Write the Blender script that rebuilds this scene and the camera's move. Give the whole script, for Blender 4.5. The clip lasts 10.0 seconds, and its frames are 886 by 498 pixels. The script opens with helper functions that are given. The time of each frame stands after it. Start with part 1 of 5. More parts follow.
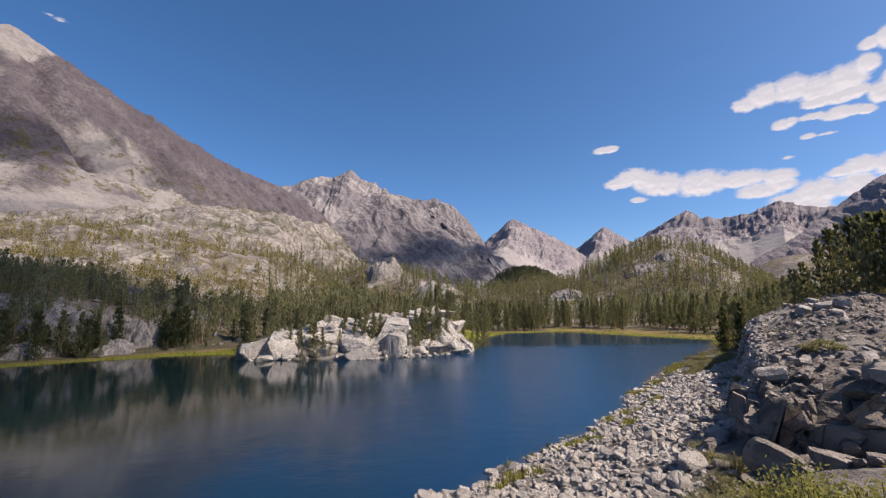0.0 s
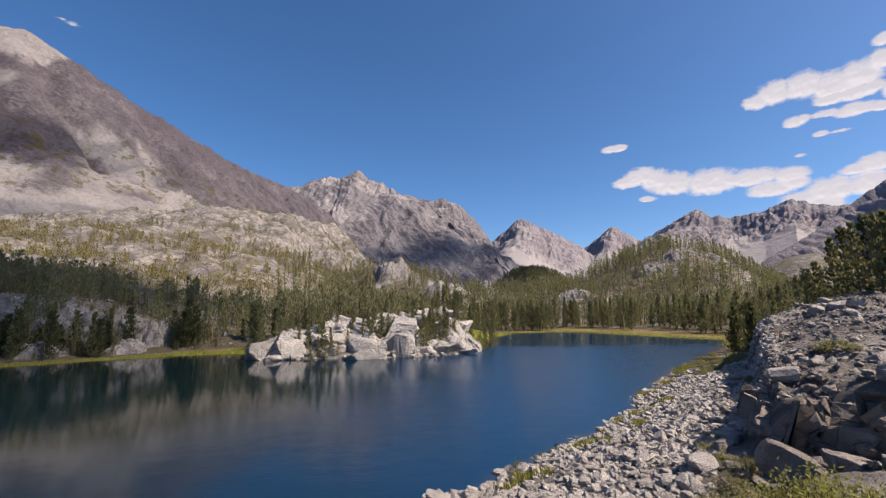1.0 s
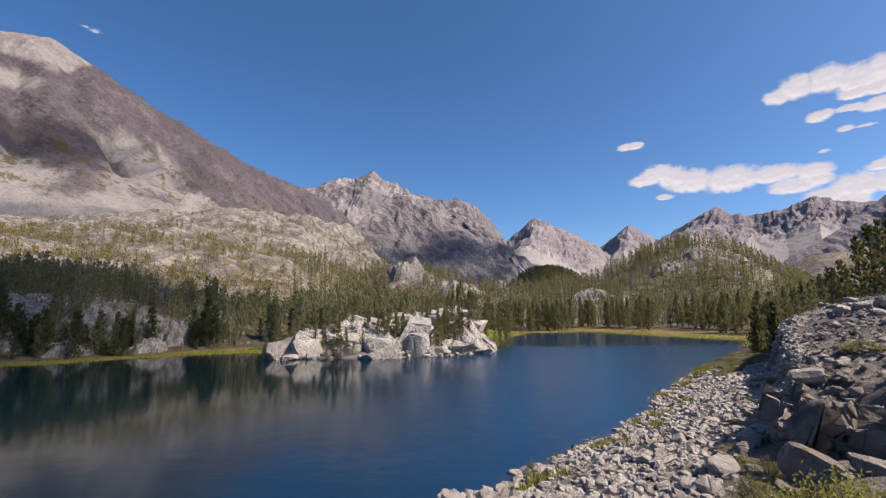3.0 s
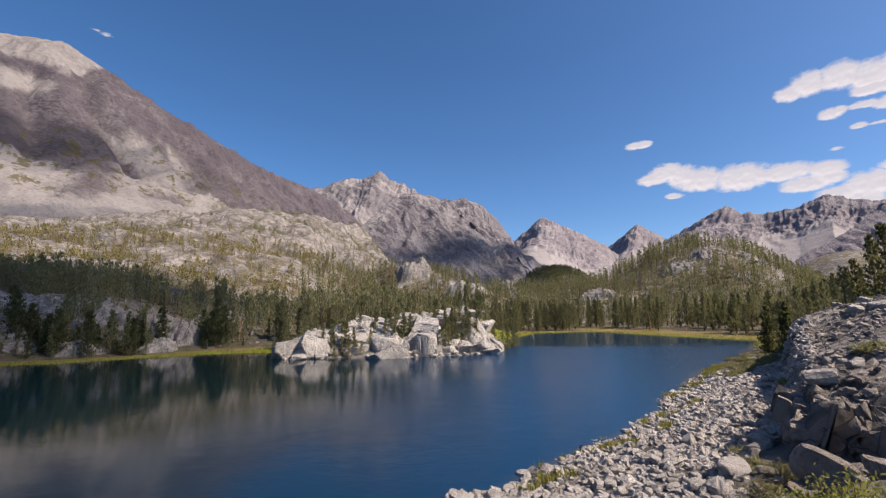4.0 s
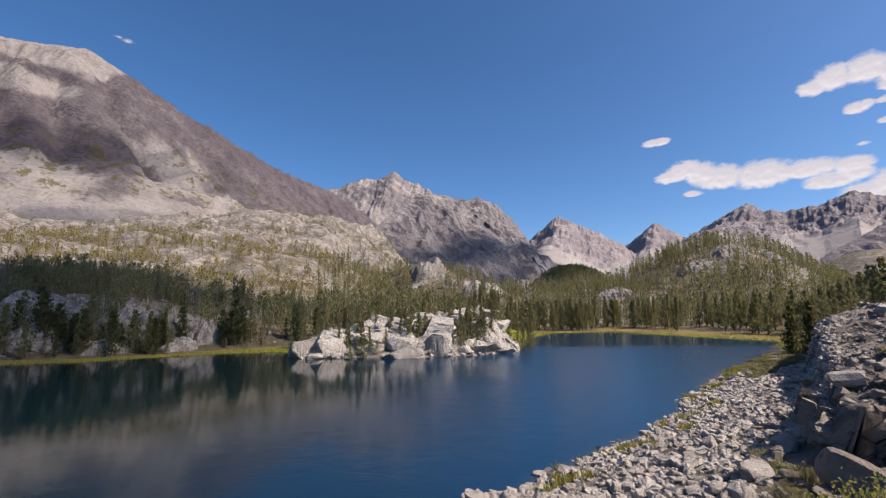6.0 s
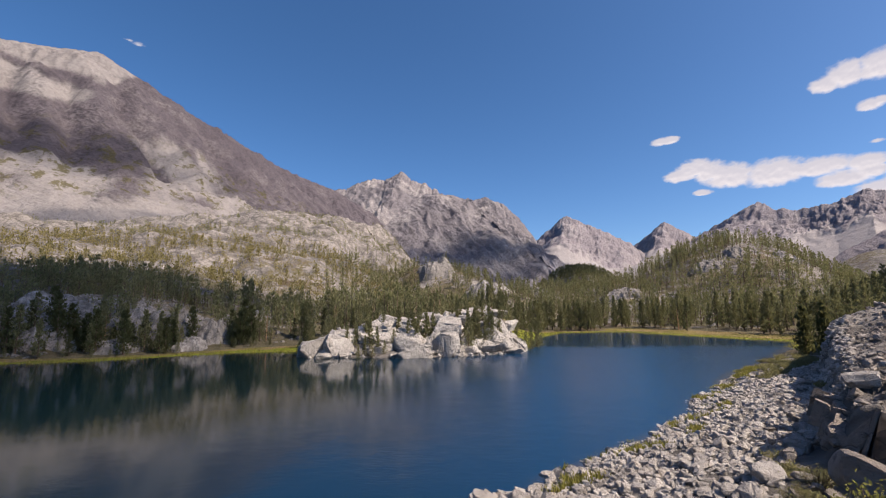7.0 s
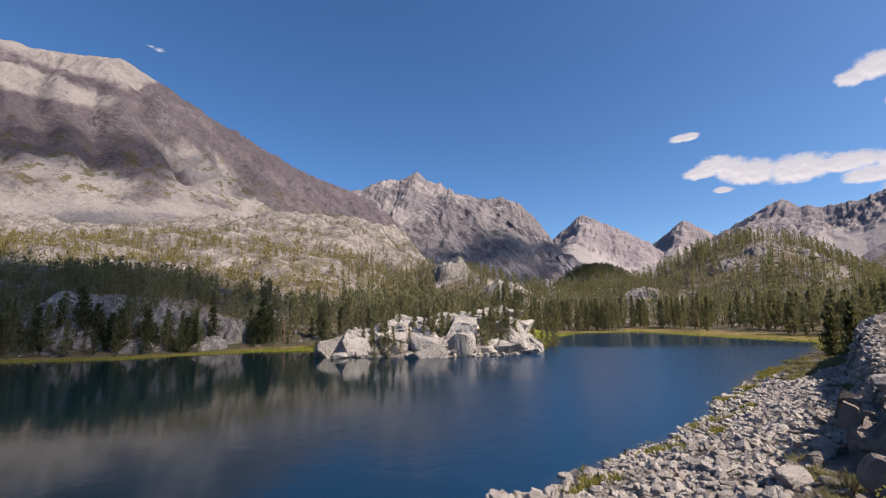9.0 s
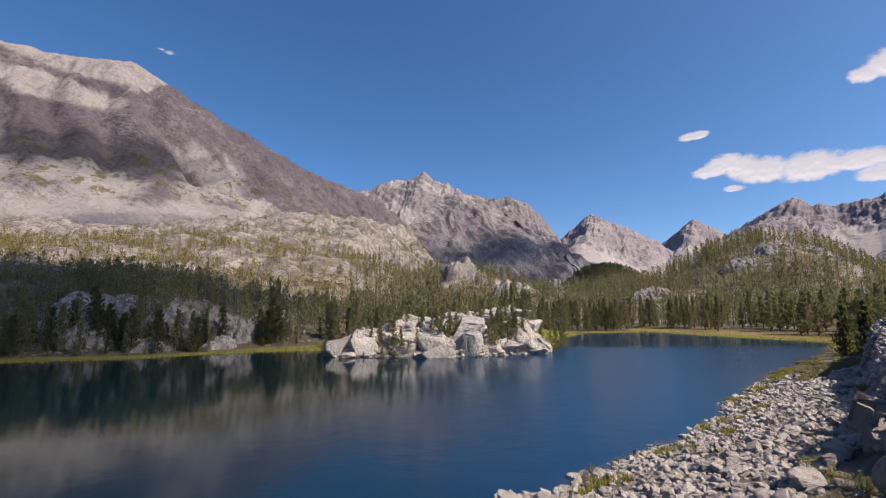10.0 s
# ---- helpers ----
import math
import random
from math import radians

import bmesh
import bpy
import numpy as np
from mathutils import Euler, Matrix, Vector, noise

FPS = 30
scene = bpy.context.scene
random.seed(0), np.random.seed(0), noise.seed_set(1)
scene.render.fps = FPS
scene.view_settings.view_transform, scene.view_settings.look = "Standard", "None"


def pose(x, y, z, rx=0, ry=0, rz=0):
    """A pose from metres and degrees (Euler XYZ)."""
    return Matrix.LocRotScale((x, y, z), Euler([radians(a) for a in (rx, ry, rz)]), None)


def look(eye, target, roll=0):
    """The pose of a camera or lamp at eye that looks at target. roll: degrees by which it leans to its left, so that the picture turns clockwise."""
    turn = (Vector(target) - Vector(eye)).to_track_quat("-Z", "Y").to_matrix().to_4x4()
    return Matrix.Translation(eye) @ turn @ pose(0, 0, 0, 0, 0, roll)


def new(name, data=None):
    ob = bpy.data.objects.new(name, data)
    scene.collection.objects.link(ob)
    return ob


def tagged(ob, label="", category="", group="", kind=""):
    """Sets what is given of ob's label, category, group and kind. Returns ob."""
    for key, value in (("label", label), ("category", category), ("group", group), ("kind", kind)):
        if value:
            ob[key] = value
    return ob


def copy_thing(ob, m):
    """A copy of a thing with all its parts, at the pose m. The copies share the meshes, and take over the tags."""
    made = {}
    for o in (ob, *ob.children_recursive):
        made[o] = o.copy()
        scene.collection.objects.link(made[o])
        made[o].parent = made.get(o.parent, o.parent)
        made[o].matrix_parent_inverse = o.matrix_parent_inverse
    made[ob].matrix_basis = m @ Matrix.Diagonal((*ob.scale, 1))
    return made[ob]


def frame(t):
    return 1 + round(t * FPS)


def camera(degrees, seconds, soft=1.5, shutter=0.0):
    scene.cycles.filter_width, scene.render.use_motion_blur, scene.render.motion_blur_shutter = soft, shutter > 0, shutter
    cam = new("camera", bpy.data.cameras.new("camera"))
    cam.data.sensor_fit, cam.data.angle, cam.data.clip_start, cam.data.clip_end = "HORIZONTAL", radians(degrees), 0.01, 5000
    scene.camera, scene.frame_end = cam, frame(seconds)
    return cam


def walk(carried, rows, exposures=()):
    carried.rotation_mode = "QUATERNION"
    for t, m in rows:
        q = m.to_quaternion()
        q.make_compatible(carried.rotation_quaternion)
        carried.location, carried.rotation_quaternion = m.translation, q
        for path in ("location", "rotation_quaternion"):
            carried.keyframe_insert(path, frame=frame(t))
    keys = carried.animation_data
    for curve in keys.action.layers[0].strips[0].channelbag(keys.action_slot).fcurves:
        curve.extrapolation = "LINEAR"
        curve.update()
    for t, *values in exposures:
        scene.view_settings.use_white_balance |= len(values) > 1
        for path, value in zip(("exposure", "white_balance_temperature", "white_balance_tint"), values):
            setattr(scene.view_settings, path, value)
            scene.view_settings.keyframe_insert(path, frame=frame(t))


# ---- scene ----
# Bearings are degrees clockwise from straight ahead (+y); water level is z = 0.
EYE = Vector((0.0, 0.0, 10.0))
PITCH, LEAN = 8.012, -0.667
TURN_T, TURN_A = (0, 1, 2.5, 4, 5.5, 7.5, 9, 10), (0.046, 1.036, 2.444, 3.863, 5.310, 7.267, 8.782, 9.769)


def aim(t):
    a, p = radians(-float(np.interp(t, TURN_T, TURN_A))), radians(PITCH)
    way = Vector((math.sin(a) * math.cos(p), math.cos(a) * math.cos(p), math.sin(p)))
    return look(EYE, EYE + way, LEAN)


cam = camera(90.54, 10.0, 1.15)
walk(cam, [(t, aim(t)) for t in TURN_T], exposures=[(0.0, 0.80, 7400.0, 15.0), (10.0, 0.80, 7400.0, 15.0)])

# ---- light ----
SUN_BEARING, SUN_HEIGHT = 107.0, 46.0
SUN_WAY = Vector((math.sin(radians(SUN_BEARING)) * math.cos(radians(SUN_HEIGHT)),
                  math.cos(radians(SUN_BEARING)) * math.cos(radians(SUN_HEIGHT)), math.sin(radians(SUN_HEIGHT))))
world = bpy.data.worlds.new("world")
scene.world = world
world.use_nodes = True
wn, wl = world.node_tree.nodes, world.node_tree.links
sky = wn.new("ShaderNodeTexSky")
sky.sky_type = "NISHITA"
sky.sun_disc = False
sky.sun_elevation = radians(SUN_HEIGHT)
sky.sun_rotation = radians(SUN_BEARING)
sky.altitude, sky.air_density, sky.dust_density, sky.ozone_density = 2700, 1.0, 8.0, 5.0
rich = wn.new("ShaderNodeHueSaturation")
rich.inputs["Saturation"].default_value = 1.2
wl.new(sky.outputs[0], rich.inputs["Color"])
wl.new(rich.outputs[0], wn["Background"].inputs[0])
wn["Background"].inputs[1].default_value = 0.106
sun_data = bpy.data.lights.new("sun", "SUN")
sun_data.energy, sun_data.angle, sun_data.color = 5.0, radians(0.53), (1.0, 0.915, 0.81)
sun = new("sun", sun_data)
sun.matrix_world = look(Vector((0, 0, 300)) + SUN_WAY * 100, (0, 0, 300))

# ---- numeric helpers ----
GRAD = np.random.RandomState(3).uniform(0, 2 * np.pi, 4096)


def noise2(x, y):
    """Gradient noise, about -0.7 to 0.7."""
    x, y = np.asarray(x, float), np.asarray(y, float)
    i, j = np.floor(x).astype(np.int64), np.floor(y).astype(np.int64)
    fx, fy = x - i, y - j
    ux, uy = fx * fx * fx * (fx * (fx * 6 - 15) + 10), fy * fy * fy * (fy * (fy * 6 - 15) + 10)

    def g(a, b, dx, dy):
        t = GRAD[(a * 7919 + b * 104729 + (a * b) % 61) % 4096]
        return np.cos(t) * dx + np.sin(t) * dy
    lo = g(i, j, fx, fy) * (1 - ux) + g(i + 1, j, fx - 1, fy) * ux
    hi = g(i, j + 1, fx, fy - 1) * (1 - ux) + g(i + 1, j + 1, fx - 1, fy - 1) * ux
    return lo * (1 - uy) + hi * uy


def fbm(x, y, octaves=4, gain=0.5):
    s, a = 0, 1.0
    for k in range(octaves):
        s = s + a * noise2(x * 2 ** k + 17.3 * k, y * 2 ** k - 9.1 * k)
        a *= gain
    return s


def ridged(x, y, octaves=4, gain=0.55):
    s, a = 0, 1.0
    for k in range(octaves):
        s = s + a * (1 - 2.2 * np.abs(noise2(x * 2 ** k + 31.7 * k, y * 2 ** k + 5.9 * k)))
        a *= gain
    return s


def blocky(x, y, size, seed=0):
    """Jointed rock: flat tilted cells of about that size, each at its own height, about -1 to 1."""
    x, y = np.asarray(x, float) / size + 0.25 * noise2(x / size * 0.7 + seed, y / size * 0.7), np.asarray(y, float) / size
    i, j = np.floor(x).astype(np.int64), np.floor(y).astype(np.int64)
    one, two = np.full(x.shape, 9e9), np.full(x.shape, 9e9)
    first, second = np.zeros(x.shape), np.zeros(x.shape)
    for a in (-1, 0, 1):
        for b in (-1, 0, 1):
            k = ((i + a) * 7919 + (j + b) * 104729 + seed * 613 + ((i + a) * (j + b)) % 61) % 4096
            g = GRAD[k] / 6.2832
            h, q = (g * 37.0) % 1.0, (g * 911.0) % 1.0
            dx, dy = x - i - a - 0.1 - 0.8 * h, y - j - b - 0.1 - 0.8 * q
            d = np.hypot(dx, dy)
            top = 2 * g - 1 + 1.1 * (h - 0.5) * dx + 1.1 * (q - 0.5) * dy
            closer, next_to = d < one, (d >= one) & (d < two)
            second = np.where(closer, first, np.where(next_to, top, second))
            two = np.where(closer, one, np.where(next_to, d, two))
            first, one = np.where(closer, top, first), np.where(closer, d, one)
    edge = np.clip((two - one) / 0.3, 0, 1)
    return first + (second - first) * 0.5 * (1 - edge * edge * (3 - 2 * edge))


def smooth(x, lo, hi):
    t = np.clip((np.asarray(x, float) - lo) / (hi - lo), 0, 1)
    return t * t * (3 - 2 * t)


def at(bearing, dist):
    b = radians(bearing)
    return dist * math.sin(b), dist * math.cos(b)


def rise(elevation, dist):
    """The height of what shows at that elevation at that distance."""
    return EYE.z + dist * math.tan(radians(elevation))


def mesh_of(name, verts, faces, smooth_shade=False, attributes=None, slots=None):
    """A mesh from arrays; faces all have the same number of corners."""
    me = bpy.data.meshes.new(name)
    verts, faces = np.asarray(verts, np.float32), np.asarray(faces, np.int32)
    n = faces.shape[1]
    me.vertices.add(len(verts))
    me.vertices.foreach_set("co", verts.ravel())
    me.loops.add(faces.size)
    me.loops.foreach_set("vertex_index", faces.ravel())
    me.polygons.add(len(faces))
    me.polygons.foreach_set("loop_start", np.arange(0, faces.size, n, dtype=np.int32))
    me.polygons.foreach_set("use_smooth", np.full(len(faces), smooth_shade))
    if slots is not None:
        me.polygons.foreach_set("material_index", np.asarray(slots, np.int32))
    for key, values in (attributes or {}).items():
        me.attributes.new(key, "FLOAT", "POINT").data.foreach_set("value", np.asarray(values, np.float32))
    me.update(calc_edges=True)
    return me


def grid_faces(rows, cols, wrap=False):
    r, c = np.meshgrid(np.arange(rows - 1), np.arange(cols if wrap else cols - 1), indexing="ij")
    a, b = r * cols + c, r * cols + (c + 1) % cols
    return np.stack([a, b, b + cols, a + cols], -1).reshape(-1, 4)


def put(name, me, *materials, parent=None, label="", category="", group="", kind=""):
    ob = new(name, me)
    if me is not None and not me.materials:
        for m in materials:
            me.materials.append(m)
    if parent:
        ob.parent = parent
    return tagged(ob, label, category, group, kind)


# ---- materials ----
class Nodes:
    """Short calls for building a node material."""

    def __init__(self, name):
        self.mat = bpy.data.materials.new(name)
        self.mat.use_nodes = True
        self.t = self.mat.node_tree
        self.bsdf = self.t.nodes["Principled BSDF"]
        self.out = self.t.nodes["Material Output"]
        self.geo = self.t.nodes.new("ShaderNodeNewGeometry")

    def link(self, a, b):
        self.t.links.new(a, b)

    def set(self, socket, value):
        if isinstance(value, bpy.types.NodeSocket):
            self.link(value, socket)
        elif isinstance(value, tuple) and len(value) == 3 and socket.type == "RGBA":
            socket.default_value = (*value, 1)
        else:
            socket.default_value = value

    def noise(self, scale, detail=4.0, rough=0.55, vector=None, stretch=None, distortion=0.0):
        v = vector or self.geo.outputs["Position"]
        if stretch:
            m = self.t.nodes.new("ShaderNodeMapping")
            m.inputs["Scale"].default_value = stretch
            self.link(v, m.inputs["Vector"])
            v = m.outputs[0]
        n = self.t.nodes.new("ShaderNodeTexNoise")
        self.link(v, n.inputs["Vector"])
        n.inputs["Scale"].default_value, n.inputs["Detail"].default_value = scale, detail
        n.inputs["Roughness"].default_value, n.inputs["Distortion"].default_value = rough, distortion
        return n.outputs["Fac"]

    def cells(self, scale, feature="DISTANCE_TO_EDGE", vector=None, randomness=1.0):
        n = self.t.nodes.new("ShaderNodeTexVoronoi")
        n.feature = feature
        self.link(vector or self.geo.outputs["Position"], n.inputs["Vector"])
        n.inputs["Scale"].default_value, n.inputs["Randomness"].default_value = scale, randomness
        return n.outputs["Distance"]

    def bent(self, amount, scale):
        """The position, warped so that joints wander."""
        w, n, m = (self.t.nodes.new(k) for k in ("ShaderNodeTexNoise", "ShaderNodeVectorMath", "ShaderNodeVectorMath"))
        self.link(self.geo.outputs["Position"], w.inputs["Vector"])
        w.inputs["Scale"].default_value, w.inputs["Detail"].default_value = scale, 4.0
        n.operation, m.operation = "SCALE", "ADD"
        self.link(w.outputs["Color"], n.inputs[0])
        n.inputs["Scale"].default_value = amount
        self.link(n.outputs[0], m.inputs[0])
        self.link(self.geo.outputs["Position"], m.inputs[1])
        return m.outputs[0]

    def ramp(self, value, lo, hi, a=0.0, b=1.0):
        n = self.t.nodes.new("ShaderNodeMapRange")
        n.interpolation_type = "SMOOTHSTEP"
        self.link(value, n.inputs["Value"])
        for k, x in zip(("From Min", "From Max", "To Min", "To Max"), (lo, hi, a, b)):
            n.inputs[k].default_value = x
        return n.outputs["Result"]

    def mix(self, fac, a, b, mode="MIX"):
        n = self.t.nodes.new("ShaderNodeMix")
        n.data_type, n.blend_type = "RGBA", mode
        self.set(n.inputs["Factor"], fac)
        self.set(n.inputs["A"], a)
        self.set(n.inputs["B"], b)
        return n.outputs["Result"]

    def math(self, op, a, b=0.0):
        n = self.t.nodes.new("ShaderNodeMath")
        n.operation = op
        self.set(n.inputs[0], a)
        self.set(n.inputs[1], b)
        return n.outputs[0]

    def attribute(self, name):
        n = self.t.nodes.new("ShaderNodeAttribute")
        n.attribute_name = name
        return n.outputs["Fac"]

    def axis(self, vector, k):
        n = self.t.nodes.new("ShaderNodeSeparateXYZ")
        self.link(vector, n.inputs[0])
        return n.outputs[k]

    def object_random(self):
        return self.t.nodes.new("ShaderNodeObjectInfo").outputs["Random"]

    def island_random(self):
        return self.geo.outputs["Random Per Island"]

    def bump(self, height, distance, strength=1.0):
        n = self.t.nodes.new("ShaderNodeBump")
        n.inputs["Distance"].default_value, n.inputs["Strength"].default_value = distance, strength
        self.link(height, n.inputs["Height"])
        self.link(n.outputs[0], self.bsdf.inputs["Normal"])
        return n.outputs[0]

    def done(self, colour, roughness=0.9, specular=0.25):
        self.set(self.bsdf.inputs["Base Color"], colour)
        self.set(self.bsdf.inputs["Roughness"], roughness)
        self.bsdf.inputs["Specular IOR Level"].default_value = specular
        return self.mat


def granite(name, pale, dark, stain, scale=1.0, per_island=True, cracks=0.3, deep=0.3):
    """Sierra granite: speckle, blotches, dark lichen, rusty stains and joints."""
    n = Nodes(name)
    blotch = n.ramp(n.noise(0.5 * scale, 6, 0.65), 0.36, 0.66)
    c = n.mix(blotch, pale, dark)
    lichen = n.ramp(n.noise(2.2 * scale, 7, 0.72), 0.53, 0.66)
    c = n.mix(n.math("MULTIPLY", lichen, 0.75), c, (dark[0] * 0.45, dark[1] * 0.45, dark[2] * 0.45))
    rust = n.ramp(n.noise(0.6 * scale, 5, 0.65, stretch=(1.3, 0.9, 0.5)), 0.55, 0.72)
    c = n.mix(n.math("MULTIPLY", rust, 0.7), c, stain)
    speck = n.noise(16 * scale, 3, 0.7)
    c = n.mix(n.ramp(speck, 0.3, 0.7, 0.0, 0.22), c, pale)
    r = n.island_random() if per_island else n.object_random()
    c = n.mix(n.ramp(r, 0.0, 1.0, 0.0, 0.5), c, dark)
    warped = n.t.nodes.new("ShaderNodeVectorMath")
    warped.operation = "ADD"
    n.link(n.geo.outputs["Position"], warped.inputs[0])
    wob = n.t.nodes.new("ShaderNodeTexNoise")
    wob.inputs["Scale"].default_value = 0.8 * scale
    n.link(n.geo.outputs["Position"], wob.inputs["Vector"])
    n.link(wob.outputs["Color"], warped.inputs[1])
    joint = n.ramp(n.cells(cracks, vector=warped.outputs[0]), 0.0, 0.02)
    c = n.mix(n.math("MULTIPLY", n.math("SUBTRACT", 1.0, joint), deep), c, (dark[0] * 0.35, dark[1] * 0.35, dark[2] * 0.35))
    rough = n.math("ADD", n.noise(2.0 * scale, 9, 0.7), n.math("MULTIPLY", speck, 0.1))
    n.bump(n.math("ADD", rough, n.math("MULTIPLY", joint, 0.2)), 0.4 / scale, 1.0)
    return n.done(c, n.ramp(blotch, 0, 1, 0.75, 0.95))


ROCK = granite("granite", (0.48, 0.452, 0.434), (0.285, 0.266, 0.253), (0.34, 0.27, 0.21))
ROCK_PALE = granite("pale granite", (0.44, 0.42, 0.40), (0.25, 0.238, 0.23), (0.31, 0.275, 0.235), 0.6, False, 0.28)
ROCK_BENCH = granite("weathered bench granite", (0.32, 0.30, 0.285), (0.18, 0.169, 0.164), (0.25, 0.22, 0.18), 0.3, True, 0.1)
ROCK_DOME = granite("dome granite", (0.30, 0.284, 0.274), (0.115, 0.108, 0.105), (0.17, 0.15, 0.13), 1.0, False, 0.33, 0.85)
ROCK_RUBBLE = granite("rubble granite", (0.39, 0.352, 0.325), (0.175, 0.154, 0.141), (0.25, 0.185, 0.14))
ROCK_BLUFF = granite("bluff granite", (0.33, 0.29, 0.265), (0.17, 0.147, 0.133), (0.20, 0.145, 0.105), 0.9, True, 0.45, 0.6)


def mountain_rock(name, pale, dark, scree, turf=0.0, relief=20.0, contrast=1.0):
    n = Nodes(name)
    big = n.ramp(n.noise(0.0045, 8, 0.64, distortion=0.8), 0.36, 0.56)
    c = n.mix(big, pale, dark)
    fine = n.noise(0.022, 9, 0.72)
    c = n.mix(n.ramp(fine, 0.38, 0.66, 0.0, 0.75 * contrast), c, dark)
    # on the massif this mask also holds painted sunlit zones
    s = n.math("ADD", n.attribute("scree"), n.math("MULTIPLY", n.math("SUBTRACT", n.noise(0.012, 7, 0.65), 0.5), 0.9))
    loose = n.ramp(s, 0.22, 0.85)
    firm = n.math("SUBTRACT", 1.0, n.math("MULTIPLY", loose, 0.55))
    c = n.mix(loose, c, scree)
    if turf:
        patch = n.math("MULTIPLY", n.ramp(n.noise(0.035, 6, 0.72), 0.52, 0.60), n.attribute("turf"))
        c = n.mix(n.math("MULTIPLY", patch, turf), c, (0.0874, 0.0798, 0.038))
    grit = n.noise(0.11, 8, 0.78)
    c = n.mix(n.math("MULTIPLY", n.ramp(grit, 0.44, 0.64, 0.0, 0.55 * contrast), firm), c, (dark[0] * 0.6, dark[1] * 0.6, dark[2] * 0.6))
    ribs = n.math("ABSOLUTE", n.math("SUBTRACT", n.noise(0.011, 10, 0.62, distortion=0.5), 0.5))
    n.bump(n.math("MULTIPLY", n.math("ADD", n.math("MULTIPLY", ribs, -2.5), n.math("ADD", n.noise(0.03, 10, 0.72), n.math("MULTIPLY", grit, 0.4))), firm), relief, 0.85)
    return n.done(c, 0.95, 0.1)


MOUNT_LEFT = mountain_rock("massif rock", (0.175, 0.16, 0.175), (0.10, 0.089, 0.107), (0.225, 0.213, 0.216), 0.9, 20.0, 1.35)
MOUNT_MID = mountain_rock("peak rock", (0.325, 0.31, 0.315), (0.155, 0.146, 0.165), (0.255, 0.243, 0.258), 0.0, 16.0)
# purple-grey tint with little contrast stands in for the haze of distance
MOUNT_FAR = mountain_rock("hazy far rock", (0.275, 0.26, 0.275), (0.20, 0.184, 0.208), (0.255, 0.242, 0.25), 0.0, 14.0, 0.9)


def ground_material():
    n = Nodes("alpine ground")
    stone = n.mix(n.ramp(n.noise(0.11, 6, 0.65), 0.36, 0.64), (0.265, 0.247, 0.236), (0.125, 0.115, 0.11))
    stone = n.mix(n.ramp(n.noise(1.1, 7, 0.7), 0.5, 0.72, 0.0, 0.7), stone, (0.114, 0.1064, 0.1026))
    stone = n.mix(n.ramp(n.noise(0.028, 9, 0.72), 0.5, 0.62, 0.0, 0.6), stone, (0.0912, 0.0836, 0.0798))
    joints = n.math("MINIMUM", n.ramp(n.cells(0.045, vector=n.bent(9.0, 0.03)), 0.0, 0.05), n.ramp(n.cells(0.16, vector=n.bent(3.0, 0.11)), 0.0, 0.07))
    stone = n.mix(n.math("MULTIPLY", n.math("SUBTRACT", 1.0, joints), 0.6), stone, (0.06, 0.056, 0.053))
    duff = n.mix(n.ramp(n.noise(0.4, 6, 0.65), 0.35, 0.65), (0.076, 0.057, 0.038), (0.1292, 0.1064, 0.0722))
    dry = n.mix(n.ramp(n.noise(0.25, 6, 0.7), 0.4, 0.62), (0.133, 0.114, 0.076), (0.0874, 0.0798, 0.0456))
    duff = n.mix(n.ramp(n.noise(0.03, 6, 0.65), 0.38, 0.5), duff, dry)
    rocky = n.math("ADD", n.attribute("rocky"), n.math("MULTIPLY", n.math("SUBTRACT", n.noise(0.13, 7, 0.72), 0.5), 2.2))
    c = n.mix(n.ramp(rocky, 0.42, 0.55), duff, stone)
    turf = n.mix(n.ramp(n.noise(0.09, 5, 0.6), 0.4, 0.6), (0.17, 0.145, 0.045), (0.235, 0.165, 0.085))
    turf = n.mix(n.ramp(n.noise(1.5, 6, 0.7), 0.4, 0.7, 0.0, 0.6), turf, (0.0684, 0.0836, 0.019))
    meadow = n.math("ADD", n.attribute("meadow"), n.math("MULTIPLY", n.math("SUBTRACT", n.noise(0.3, 5, 0.65), 0.5), 0.7))
    c = n.mix(n.ramp(meadow, 0.4, 0.6), c, turf)
    lush = n.mix(n.ramp(n.noise(0.8, 5, 0.7), 0.35, 0.7), (0.165, 0.185, 0.018), (0.12, 0.135, 0.02))
    c = n.mix(n.ramp(n.attribute("lush"), 0.3, 0.7), c, lush)
    n.bump(n.math("ADD", n.math("MULTIPLY", n.noise(0.12, 9, 0.75), 5.0), n.math("ADD", n.noise(0.9, 9, 0.72), n.noise(5, 4, 0.7))), 0.5, 0.8)
    return n.done(c, 0.95, 0.15)


GROUND = ground_material()


